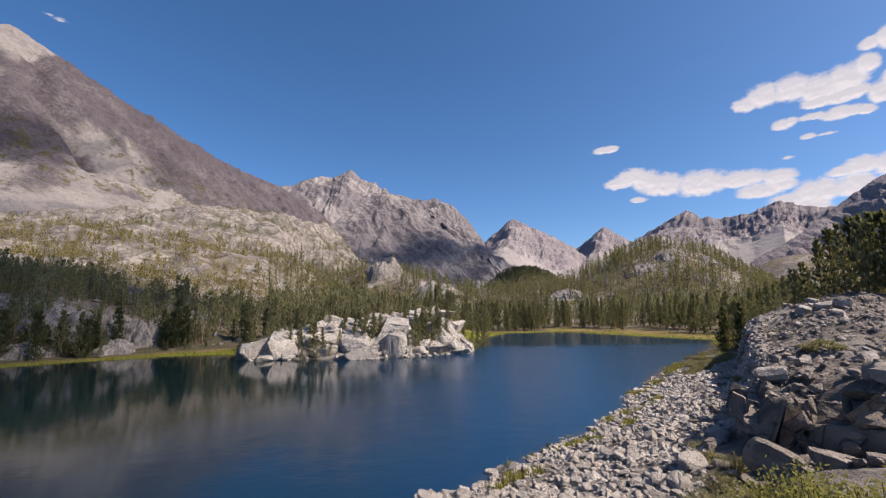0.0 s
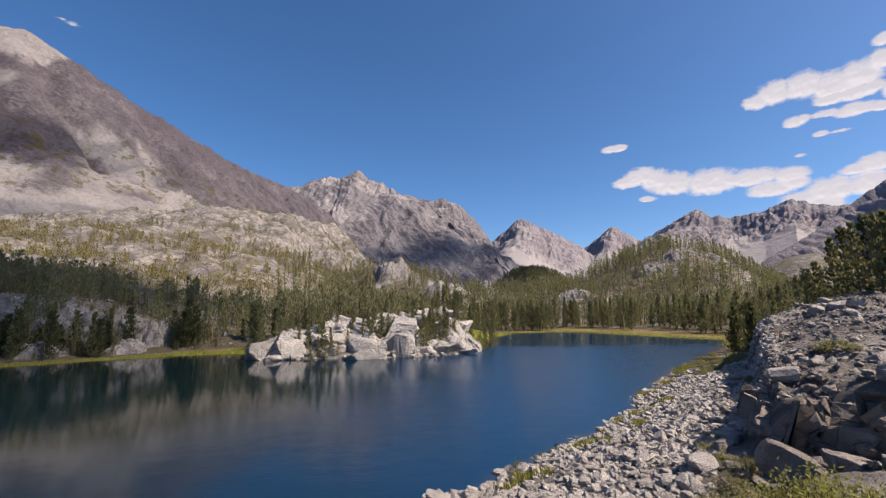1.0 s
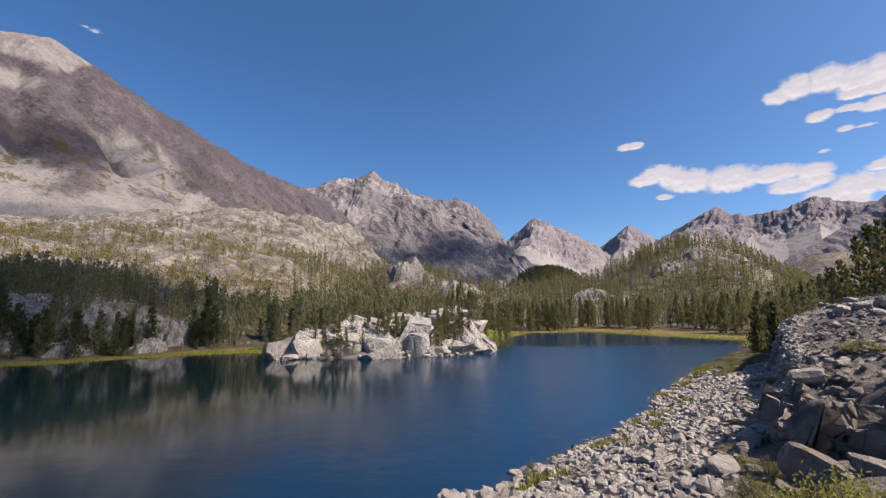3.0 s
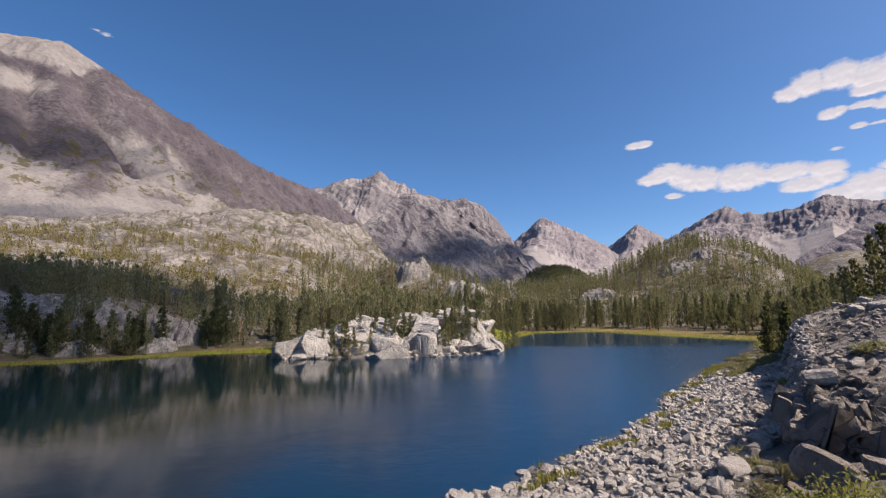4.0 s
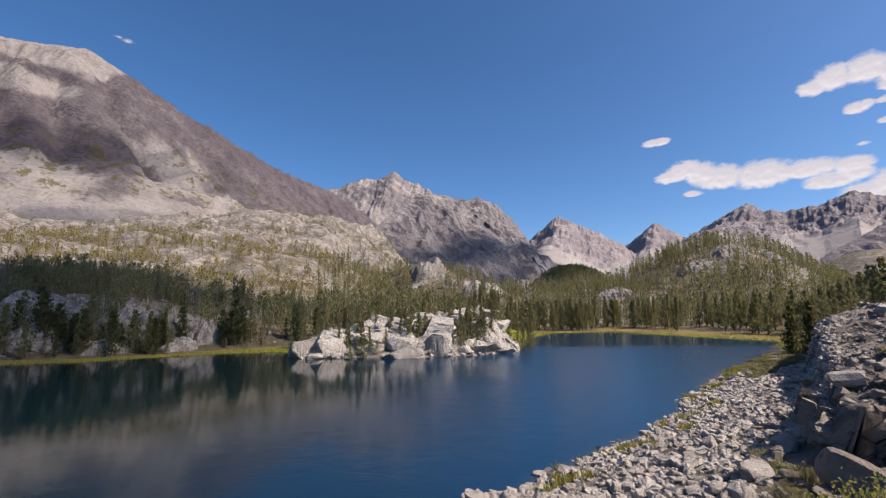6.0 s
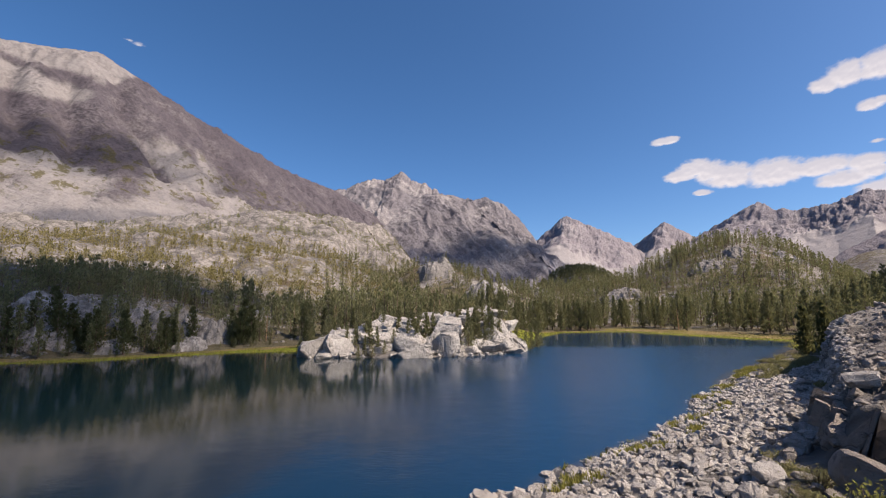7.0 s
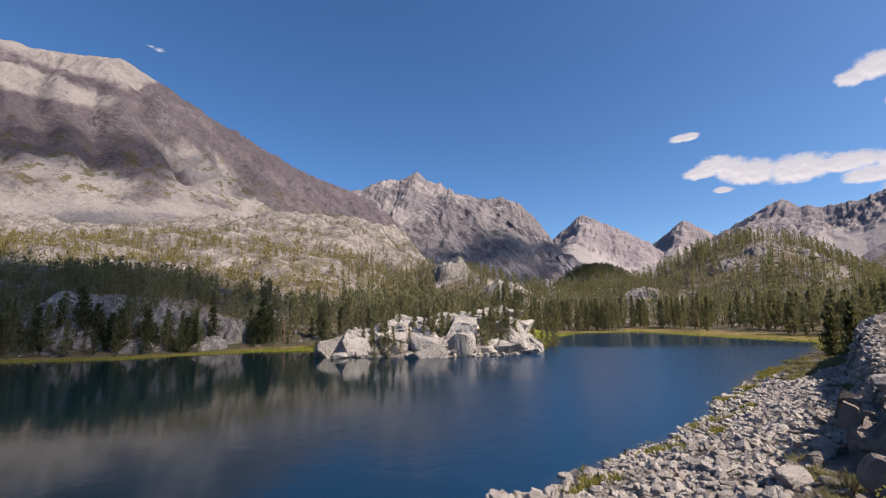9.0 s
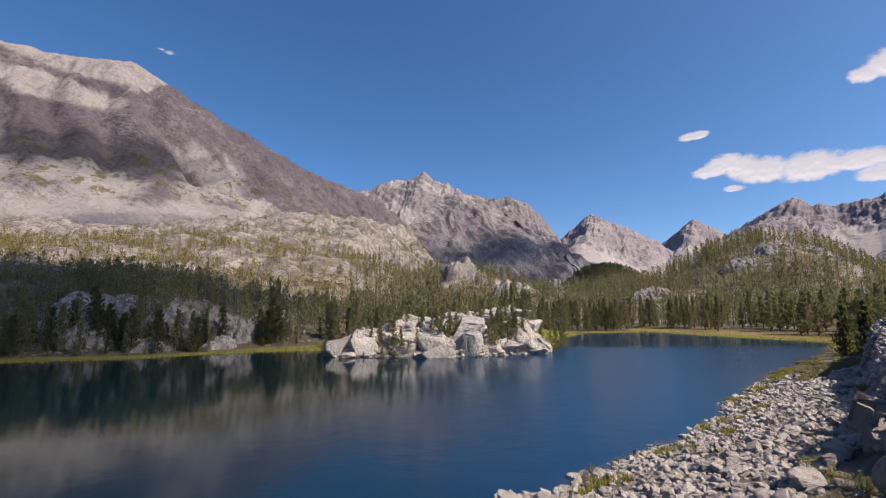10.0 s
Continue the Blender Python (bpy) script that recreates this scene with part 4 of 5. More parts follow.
plant_many(81, 2600, west_shore, (-170, -40, 60, 175), 5.0, 12.5, (1, 2, 4, 4, 5, 4), 92)
plant_many(87, 2600, lambda x, y: west_shore(x, y + 2) * 0.9, (-170, -40, 60, 175), 1.3, 3.2, (2, 2, 4), 70)
plant_many(83, 420, point, (-52, 12, 103, 128), 4.0, 8.0, (0, 1, 2, 3, 5), 52)
for k, (b, r, h, kind) in enumerate(((-17.6, 100, 3.2, 2), (-16.8, 101.5, 4.6, 0), (-15.9, 100.5, 3.6, 2), (-15.2, 102.5, 5.5, 0), (-14.4, 101, 3.0, 2), (-16.2, 104.5, 6.0, 1), (-13.2, 104, 4.0, 2), (-17.9, 105, 5.5, 1), (-19.0, 106, 5.0, 0),
                                     (-4.0, 104.5, 5.0, 1), (-3.2, 105.5, 6.5, 0), (-2.3, 106.5, 7.0, 3), (-1.4, 107, 6.0, 1), (-0.6, 107.5, 4.2, 2), (0.3, 109, 6.5, 0), (-2.8, 108.5, 7.5, 3), (-1.0, 110, 7.0, 5), (-3.6, 109, 7.0, 0), (-9.8, 106, 4.5, 2),
                                     (-8.9, 108, 6.0, 1), (-11.4, 108, 5.5, 0), (-12.6, 110, 6.5, 3), (3.6, 112, 5.0, 2), (4.2, 117, 6.5, 1), (4.9, 124, 7.0, 0), (5.2, 131, 8.0, 1), (-7.9, 107.5, 3.2, 2), (-10.2, 99.5, 1.6, 2), (-24.5, 109, 5.0, 2))):
    plant(kind, *at(b, r), h, 53 * k)
plant_many(85, 900, north_shore, (-5, 150, 120, 250), 10, 15, (0, 1, 3, 0, 5), 110)


# ---- rocks ----
def chunk(seed, points=16, squash=(1, 1, 1), box=0.55):
    """An angular block of granite: the hull of scattered points, as arrays of triangles within about a unit."""
    r = np.random.RandomState(seed)
    p = r.normal(0, 1, (points, 3))
    p /= np.linalg.norm(p, axis=1)[:, None]
    p = np.sign(p) * np.abs(p) ** box * r.uniform(0.72, 1.0, (points, 1)) * np.array(squash) * 0.5
    bm = bmesh.new()
    for q in p:
        bm.verts.new(q)
    bmesh.ops.convex_hull(bm, input=bm.verts)
    bmesh.ops.delete(bm, geom=[v for v in bm.verts if not v.link_faces], context="VERTS")
    bmesh.ops.triangulate(bm, faces=bm.faces)
    bm.verts.index_update()
    V = np.array([v.co[:] for v in bm.verts])
    F = np.array([[v.index for v in f.verts] for f in bm.faces])
    bm.free()
    return V, F


def slab_mesh(seed, size, planes=10, finer=3, rough=0.025, boxy=0.6):
    """A large worn block: a rounded form cut by joint planes, with blunt edges, cracks and a pitted surface."""
    r = np.random.RandomState(seed)
    bm = bmesh.new()
    bmesh.ops.create_icosphere(bm, subdivisions=finer, radius=1.0)
    V = np.array([v.co[:] for v in bm.verts])
    V = np.sign(V) * np.abs(V) ** boxy
    for k in range(planes):
        n = r.normal(0, 1, 3)
        if k % 2:
            n[np.argmax(np.abs(n))] *= 3.0
        n /= np.linalg.norm(n)
        over = V @ n - r.uniform(0.5, 0.8)
        V = V - np.clip(over, 0, None)[:, None] * n * 0.97
    V *= 0.5 / np.abs(V).max(0) * np.array(size)
    span = max(size)
    for v, p in zip(bm.verts, V):
        v.co = p
    bm.normal_update()
    for v in bm.verts:
        q = v.co / (0.3 * span) + Vector((seed, 0, 0))
        crack = abs(noise.noise(q * 1.3 + Vector((9, 0, 0))))
        v.co += v.normal * (noise.fractal(q, 0.9, 2.1, 4) * rough * span - 0.025 * span * max(0.0, 1 - crack * 14))
    me = bpy.data.meshes.new("slab")
    bm.to_mesh(me)
    bm.free()
    return me


CHUNKS = [chunk(100 + k, 15, sq) for k, sq in enumerate(((1, 0.8, 0.6), (1, 0.7, 0.45), (1, 1, 0.7), (1, 0.6, 0.5), (1, 0.85, 0.35), (1, 0.75, 0.8), (1, 0.9, 0.55), (1, 0.5, 0.4)))]


def rubble(name, label, seed, x, y, size, material, sink=0.25, parent=None):
    """Stones past counting, as one mesh."""
    r = np.random.RandomState(seed)
    z = ground_height(x, y)
    V, F, n = [], [], 0
    for k in range(len(x)):
        cv, cf = CHUNKS[r.randint(len(CHUNKS))]
        m = np.array(Euler((r.normal(0, 0.45), r.normal(0, 0.45), r.uniform(0, 6.28))).to_matrix()) * size[k]
        V.append(cv @ m.T + np.array([x[k], y[k], z[k] + size[k] * (0.3 - sink)]))
        F.append(cf + n)
        n += len(cv)
    return put(name, mesh_of(name, np.concatenate(V), np.concatenate(F)), material, label=label, category="rocks", kind="stuff", parent=parent)


def talus_zone(x, y):
    d, r, b = shore_distance(x, y), np.hypot(x, y), np.degrees(np.arctan2(x, y))
    return (d > -0.6) * (b > -4) * (b < 35.5 - 6.5 * (1 - smooth(r, 25, 40))) * (r > 17) * (r < 75) * (1 - 0.6 * smooth(r, 55, 75))


x, y = scatter(201, 26000, talus_zone, (-4, 45, 15, 66))
keep = shore_distance(x, y) < 18
x, y = x[keep], y[keep]
rr = np.random.RandomState(202)
rubble("talus", "pale broken granite stones sloping into the lake", 203, x, y, 0.18 + 0.72 * rr.rand(len(x)) ** 2.6, ROCK)
BOULDERS = [slab_mesh(130 + k, sz, 14, 2, 0.03, 0.75) for k, sz in enumerate(((1, 0.8, 0.62), (1, 0.72, 0.5), (1, 0.9, 0.75), (1, 0.6, 0.45), (1, 0.85, 0.4), (1, 0.7, 0.85)))]
for me in BOULDERS:
    me.materials.append(ROCK)


def boulder(x, y, size, label, group, turn=None, tilt=None, sink=0.12, meshes=BOULDERS):
    k = rr.randint(len(meshes))
    ob = put("boulder", meshes[k], label=label, category="boulder", group=group)
    z = float(ground_height(np.array([x]), np.array([y]))[0])
    tilts = rr.normal(0, 14, 2) if tilt is None else tilt
    ob.matrix_world = pose(x, y, z + size * (0.28 - sink), tilts[0], tilts[1], rr.uniform(0, 360) if turn is None else turn) @ Matrix.Scale(size, 4)
    return ob


x, y = scatter(205, 1500, lambda x, y: talus_zone(x, y) * (shore_distance(x, y) < 15), (-4, 45, 15, 66))
for k in range(min(230, len(x))):
    boulder(x[k], y[k], 0.55 + 0.5 * rr.rand() ** 2, "angular pale grey granite boulder in the talus", "talus boulders")
for b, r, size in ((27.6, 25, 1.5), (26.2, 22.5, 1.1), (30.5, 31, 1.4), (22, 27, 1.2), (24, 33, 1.2)):
    boulder(*at(b, r), size, "large brown-grey granite boulder at the foot of the bluff", "talus boulders")


# the bluff: a cracked face of upright blocks, and rubble on its back
bluff = put("rock_outcrop", None, label="dark cracked granite bluff of upright blocks above the talus", category="rock outcrop")
rb = np.random.RandomState(160)


def foot_line(u):
    """Plan point and outward way of the bluff's face: u metres from its far end, down its lake side and round the corner."""
    r = 27.0 + max(0.0, 36.0 - u) * 1.2
    if u < 36:
        b = 32.6 + 0.6 * float(smooth(r, 52, 70)) + 0.7 * float(noise2(u / 6.0, 2.5))
        x, y = at(b, r)
        way = Vector((-0.84, 0.54, 0))
    else:
        b = 32.6 + (u - 36) / 27.0 * 57.3
        x, y = at(b, 26.4 + 0.7 * float(noise2(u / 4.0, 7.5)))
        turn = min(1.0, (u - 36) / 3.0)
        way = Vector((-0.84, 0.54, 0)).lerp(Vector((*at(b + 172, 1.0), 0)), turn).normalized()
    return Vector((x, y, 0)), way


def face_block(corners, deep, bulge, tilt):
    """One jointed block of the face: an uneven four-cornered prism with chamfered front edges and a slightly hollow front."""
    bm = bmesh.new()
    c = sum(corners, Vector()) / 4
    out = (corners[1] - corners[0]).cross(corners[3] - corners[0]).normalized()
    rows = []
    for k, (off, shrink) in enumerate(((-deep, 1.0), (bulge - 0.12, 0.97), (bulge, 0.88), (bulge + 0.02, 0.45))):
        ring = []
        for i in range(4):
            a, b = corners[i], corners[(i + 1) % 4]
            for f in (0.0, 0.33, 0.66):
                p = a.lerp(b, f)
                q = c + (p - c) * shrink + out * off
                q += out * (tilt[0] * (p - c).dot((corners[1] - corners[0]).normalized()) + tilt[1] * (p - c).z) * (k > 0)
                q += (noise.noise_vector(q * 1.3) * 0.06 + noise.noise_vector(q * 4.0) * 0.035) * (k > 0)
                ring.append(bm.verts.new(q))
        rows.append(ring)
    for lo, hi in zip(rows, rows[1:]):
        for i in range(12):
            bm.faces.new((lo[i], lo[(i + 1) % 12], hi[(i + 1) % 12], hi[i]))
    mid = bm.verts.new(c + out * (bulge + 0.02 + 0.12 * noise.noise(c * 2.0)))
    for i in range(12):
        bm.faces.new((rows[3][i], rows[3][(i + 1) % 12], mid))
    bmesh.ops.recalc_face_normals(bm, faces=bm.faces)
    me = bpy.data.meshes.new("block")
    bm.to_mesh(me)
    bm.free()
    me.materials.append(ROCK_BLUFF)
    return me


us = [25.0]
while us[-1] < 51:
    us.append(us[-1] + rb.choice([0.5, 0.8, 1.3, 1.9] if us[-1] > 34 else [0.5, 0.7, 1.0, 1.4]) * rb.uniform(0.8, 1.2))
TIERS = 5
lattice = []
for k, u in enumerate(us):
    column = []
    for t in range(TIERS + 1):
        p, way = foot_line(min(max(u + (rb.normal(0, 0.2) if 0 < k else 0) + (0.2 + 0.15 * math.sin(k * 1.7)) * t, 0), 51))
        inner = p - way * (1.3 if u < 34 else 2.4)
        top = float(land(np.array([inner.x]), np.array([inner.y]))[0]) - (0.45 if u < 34 else 0.0)
        foot = float(land(np.array([p.x + way.x * 1.5]), np.array([p.y + way.y * 1.5]))[0]) - 0.4
        top = max(top, foot + 1.2)
        f = min(1.0, max(0.0, (t + (rb.normal(0, 0.17) if 0 < t < TIERS else 0)) / TIERS))
        q = p - way * (0.3 * f + 0.35 * f ** 3 + 0.2 * float(noise2(u / 3.0, t * 1.7)) * (0 < t))
        column.append(Vector((q.x, q.y, foot + (top - foot) * f)))
    lattice.append(column)
for k in range(len(us) - 1):
    t = 0
    while t < TIERS:
        tall = min(TIERS - t, 1 + int(rb.rand() < 0.6) + int(rb.rand() < 0.3))
        corners = [lattice[k][t], lattice[k + 1][t], lattice[k + 1][t + tall], lattice[k][t + tall]]
        wide = (corners[1] - corners[0]).length
        loose = min(1.0, wide / 0.9)
        put("block", face_block(corners, 0.9, rb.normal(0.0, 0.16) * loose, (rb.normal(0, 0.13) * loose, rb.normal(0, 0.12) * loose)), parent=bluff)
        t += tall


# sharp broken pieces that jut from the face
SHARDS = []
for k, sq in enumerate(((0.6, 0.7, 1.0), (0.8, 0.5, 0.9), (1.0, 0.7, 0.6), (0.5, 0.6, 1.0), (0.9, 0.9, 0.5), (0.7, 0.8, 0.8))):
    v, f = chunk(180 + k, 13, sq, 0.45)
    SHARDS.append(mesh_of("block", v, f))
    SHARDS[-1].materials.append(ROCK_BLUFF)
for k in range(230):
    c = lattice[rb.randint(len(lattice))]
    t = rb.uniform(0, TIERS - 0.3)
    p = c[int(t)].lerp(c[int(t) + 1], t - int(t))
    way = foot_line(us[lattice.index(c)])[1]
    size = rb.uniform(0.35, 1.25) * (1.15 - 0.4 * t / TIERS)
    p = p + way * rb.uniform(-0.25, 0.2) * size
    ob = put("block", SHARDS[rb.randint(len(SHARDS))], parent=bluff)
    ob.matrix_world = pose(p.x, p.y, p.z, rb.normal(0, 14), rb.normal(0, 14), math.degrees(math.atan2(way.x, way.y)) * -1 + rb.normal(0, 22)) @ Matrix.Scale(size, 4)


FALLEN = [me.copy() for me in BOULDERS]
for me in FALLEN:
    me.materials.clear()
    me.materials.append(ROCK_RUBBLE)


def bluff_top(x, y):
    r, b = np.hypot(x, y), np.degrees(np.arctan2(x, y))
    return (b > 34 + 2.5 * smooth(r, 55, 95)) * (b < 58) * (r > 27) * (r < 84) * smooth(fbm(x / 8.0, y / 8.0, 2), -0.5, 0.1)


x, y = scatter(221, 24000, bluff_top, (15, 75, 15, 70))
rr = np.random.RandomState(222)
rubble("bluff_rubble", "broken grey granite blocks and slabs on the bluff", 223, x, y, 0.14 + 0.75 * rr.rand(len(x)) ** 4, ROCK_RUBBLE, 0.2)
x, y = scatter(225, 500, bluff_top, (15, 75, 15, 70))
for k in range(min(44, len(x))):
    boulder(x[k], y[k], 0.9 + 1.3 * rr.rand() ** 2, "grey granite boulder resting on the bluff", "bluff boulders", sink=0.18)
boulder(*at(39.0, 71), 1.9, "squared grey granite boulder on the crest of the bluff", "bluff boulders", 20, (2, 3))
boulder(*at(41.9, 70), 2.0, "squared grey granite boulder on the crest of the bluff", "bluff boulders", 70, (-2, 2))

for k in range(34):
    u = rb.uniform(4, 40)
    p, way = foot_line(u)
    p = p + way * rb.uniform(0.6, 3.2)
    boulder(p.x, p.y, rb.uniform(0.4, 1.1), "fallen grey-brown granite block at the foot of the bluff", "fallen blocks", None, None, 0.08, FALLEN)
for b, r, size in ((31.6, 23.5, 0.8), (40.6, 23.4, 0.75), (41.8, 23.0, 0.6), (43.0, 23.2, 0.9), (44.4, 22.4, 0.7), (37.9, 22.6, 0.5), (30.4, 22.0, 0.9), (32.4, 21.4, 0.6), (45.8, 23.0, 0.9)):
    boulder(*at(b, r), size, "fallen grey-brown granite block at the foot of the bluff", "fallen blocks", None, (rb.normal(0, 14), rb.normal(0, 14)), 0.05, FALLEN)
for k, (b, r, size, tilt, turn) in enumerate(((35.0, 23.8, (2.5, 1.1, 1.9), (0, 24), -36), (39.6, 23.2, (1.5, 0.8, 0.8), (0, 22), -40))):
    me = slab_mesh(520 + k, size, 9, 3, 0.02, 0.6)
    me.materials.append(ROCK_RUBBLE)
    ob = put("boulder", me, label="wedge-shaped grey granite slab leaning at the foot of the bluff", category="boulder", group="fallen blocks")
    x, y = at(b, r)
    ob.matrix_world = pose(x, y, float(ground_height(np.array([x]), np.array([y]))[0]) + 0.3 * size[2], tilt[0], tilt[1], turn)

# the rocky point across the water
headland = put("rock_outcrop", None, label="pale sunlit granite slabs of a rocky point in the lake", category="rock outcrop")
for k, (b, r, z, size, turn, tilt) in enumerate((
        (-23.2, 108, 1.2, (8.4, 8, 7.6), 30, (-8, -6)), (-20.2, 106, 1.4, (8.2, 8, 7.0), 34, (-10, 6)), (-19.3, 109, 3.4, (6.5, 7, 4.6), 12, (4, 0)), (-21.9, 101.5, 0.2, (3.8, 2.6, 1.8), 10, (6, 0)), (-19.2, 102, 0.3, (3.4, 2.4, 1.6), 30, (0, 6)),
        (-14.4, 104, 1.3, (5.0, 4, 3.0), 20, (0, 4)), (-10.4, 98.5, 0.7, (11.6, 6.5, 4.8), 14, (-4, -4)), (-11.0, 103, 1.8, (8.4, 7, 5.6), -8, (4, 8)), (-7.0, 101.5, 1.7, (6.8, 7.5, 7.4), 26, (-8, 0)), (-5.4, 101, 1.5, (1.8, 4, 6.4), 30, (-4, 3)),
        (-6.2, 110, 5.8, (7.4, 15, 5.0), -6, (14, 2)), (-4.4, 105, 1.6, (3.0, 4, 5.0), 14, (0, -4)), (-3.4, 105, 1.4, (2.6, 4, 4.4), 40, (0, 8)), (-1.6, 105.5, 0.9, (4.8, 4, 4.2), 10, (8, 12)), (0.2, 108, 1.2, (3.2, 4.4, 4.6), 0, (0, 4)),
        (1.6, 110, 1.2, (3.4, 5, 4.8), 24, (0, -10)), (2.5, 112, 1.2, (2.4, 5, 5.0), 60, (0, -8)), (0.7, 114, 3.2, (8.0, 6, 3.8), 10, (6, 6)), (1.4, 119, 5.6, (3.4, 9, 5.6), -14, (10, 16)), (-1.2, 117, 4.6, (4, 4, 3.4), 20, (6, 0)),
        (-15.6, 116, 4.8, (6.0, 6, 5.4), 15, (16, 0)), (-13.8, 118, 6.0, (5.6, 6, 5.6), 40, (12, 4)), (-11.0, 110, 4.4, (8.0, 6, 4.0), 14, (8, 0)), (-9.4, 112, 5.6, (4.0, 4, 3.0), 60, (4, 6)), (-8.4, 118, 7.6, (7, 6, 3.6), 0, (10, 0)))):
    me = slab_mesh(300 + k, size, 12, 4, 0.02, 0.55)
    x, y = at(b, r)
    ob = put("slab", me, ROCK_PALE, parent=headland)
    ob.matrix_world = pose(x, y, z, tilt[0], tilt[1], turn - b)
rs = np.random.RandomState(228)
lows = [slab_mesh(340 + k, sz, 12, 3, 0.03, 0.6) for k, sz in enumerate(((6.5, 5, 2.6), (5, 6, 3.2), (7.5, 4.5, 2.2), (4, 4, 2.6)))]
for me in lows:
    me.materials.append(ROCK_PALE)
for k in range(60):
    x, y = rs.uniform(-43, 7), rs.uniform(102, 122)
    d = float(shore_distance(np.array([x]), np.array([y]))[0])
    if d > 0.3 and ((x + 17) / 30) ** 2 + ((y - 108) / 14) ** 2 < 1.1:
        ob = put("slab", lows[rs.randint(4)], parent=headland)
        z = float(ground_height(np.array([x]), np.array([y]))[0])
        ob.matrix_world = pose(x, y, z + 0.2, rs.normal(14, 8), rs.normal(0, 8), rs.uniform(-35, 35)) @ Matrix.Scale(rs.uniform(0.7, 1.1), 4)
POINT_ROCKS = [me.copy() for me in BOULDERS]
for me in POINT_ROCKS:
    me.materials.clear()
    me.materials.append(ROCK_PALE)
rr = np.random.RandomState(230)
x, y = scatter(229, 420, lambda x, y: (shore_distance(x, y) > 0.5) * (y < 113) * 0.9, (-47, 8, 94, 115))
for k in range(min(62, len(x))):
    boulder(x[k], y[k], 0.9 + 1.7 * rr.rand() ** 2, "pale angular granite block on the rocky point", "rocks of the point", None, None, 0.1, POINT_ROCKS)
x, y = scatter(231, 700, lambda x, y: (np.abs(shore_distance(x, y) - 0.8) < 1.8) * (y > 90) * (y < 112) * 0.9, (-48, 10, 90, 115))
rr = np.random.RandomState(232)
rubble("shore_stones", "small pale stones at the waterline of the point", 233, x, y, rr.uniform(0.4, 1.6, len(x)), ROCK_PALE, 0.2)


# granite domes that break through the forest of the hill
def outcrop(b, r, wide, deep, tall, seed, label, group, material=ROCK_DOME, power=0.6):
    """A bare granite dome: a jointed mound that breaks out of the slope."""
    cx, cy = at(b, r)
    turn = radians(b)
    v, u = np.meshgrid(np.linspace(-1.25, 1.25, 52), np.linspace(-1.25, 1.25, 74), indexing="ij")
    x = cx + 0.5 * wide * u * math.cos(turn) + 0.5 * deep * v * math.sin(turn)
    y = cy - 0.5 * wide * u * math.sin(turn) + 0.5 * deep * v * math.cos(turn)
    q = 1 - u ** 2 - v ** 2 + 0.5 * fbm(u * 1.5 + seed, v * 1.5, 3)
    rough = min(tall, 5.0) * (0.20 * blocky(x, y, 0.2 * wide, seed) + 0.16 * blocky(x, y, 0.075 * wide, seed + 1))
    z = ground_height(x, y) - 0.8 + tall * np.where(q > 0, np.abs(q) ** power, q * 1.2) + rough * smooth(q, -0.1, 0.3)
    me = mesh_of("rock_outcrop", np.stack([x, y, z], -1).reshape(-1, 3), grid_faces(52, 74), False)
    return put("rock_outcrop", me, material, label=label, category="rock outcrop", group=group)


for k, (b, r, wide, deep, tall) in enumerate(((-0.7, 362, 40, 26, 13), (-7.6, 414, 36, 24, 11), (24.2, 362, 24, 14, 5), (26.8, 378, 22, 14, 5), (14.8, 330, 30, 18, 6), (5.3, 376, 24, 14, 5), (31.5, 385, 16, 12, 4), (-3.5, 330, 36, 12, 4), (-8.0, 300, 28, 10, 3), (20.6, 322, 9, 8, 4))):
    outcrop(b, r, wide, deep, tall, 11 + 3 * k, "rounded grey granite outcrop among the pines of the hill", "hill outcrops")
for k, (b, r, wide, deep, tall) in enumerate(((-21.4, 109, 13, 8, 3.0), (-8.6, 106, 14, 10, 3.2), (-14.6, 116, 11, 8, 2.2), (0.4, 110, 12, 8, 2.8), (-5.8, 114, 7, 14, 2.0))):
    outcrop(b, r, wide, deep, tall, 131 + 3 * k, "pale sunlit granite mass of the rocky point in the lake", "point ledges", ROCK_PALE, 0.4)
for k, (b, r, wide, deep, tall) in enumerate(((-50, 172, 46, 16, 5), (-55, 165, 26, 14, 5), (-45, 168, 26, 14, 4), (-40.5, 152, 22, 14, 5), (-37.0, 150, 22, 14, 6), (-33.6, 146, 14, 12, 5), (-47.5, 146, 16, 10, 4), (-43, 138, 13, 9, 3.5), (-36.5, 136, 10, 8, 3.5), (-30.0, 178, 24, 10, 3.5), (-26.0, 190, 24, 10, 3), (-21.5, 200, 22, 9, 3))):
    outcrop(b, r, wide, deep, tall, 61 + 3 * k, "shaded grey granite ledge between dark pines", "slope ledges")


def slope_rocks(x, y):
    s, hold = flank(x, y)
    d = shore_distance(x, y)
    return (d > 7) * in_view(x, y) * smooth(s, 9, 14) * (1 - smooth(s, 80, 110)) * hold * smooth(fbm(x / 20.0 - 7, y / 20.0, 3), -0.05, 0.25)


x, y = scatter(241, 26000, slope_rocks, (-260, -20, 60, 280))
rr = np.random.RandomState(242)
rubble("slope_boulders", "pale granite boulders and ledges between the pines", 243, x, y, 0.6 + 2.6 * rr.rand(len(x)) ** 2.4, ROCK_DOME, 0.35)


def ledge_rocks(x, y):
    s, hold = flank(x, y)
    r = np.hypot(x, y)
    return in_view(x, y) * np.maximum(smooth(s, 130, 200) * (1 - smooth(s, 560, 640)) * (hold > 0.1), 0.8 * (r > 230) * (r < 480) * (x > -20)) * smooth(fbm(x / 35.0 - 3, y / 35.0, 3), 0.0, 0.3)


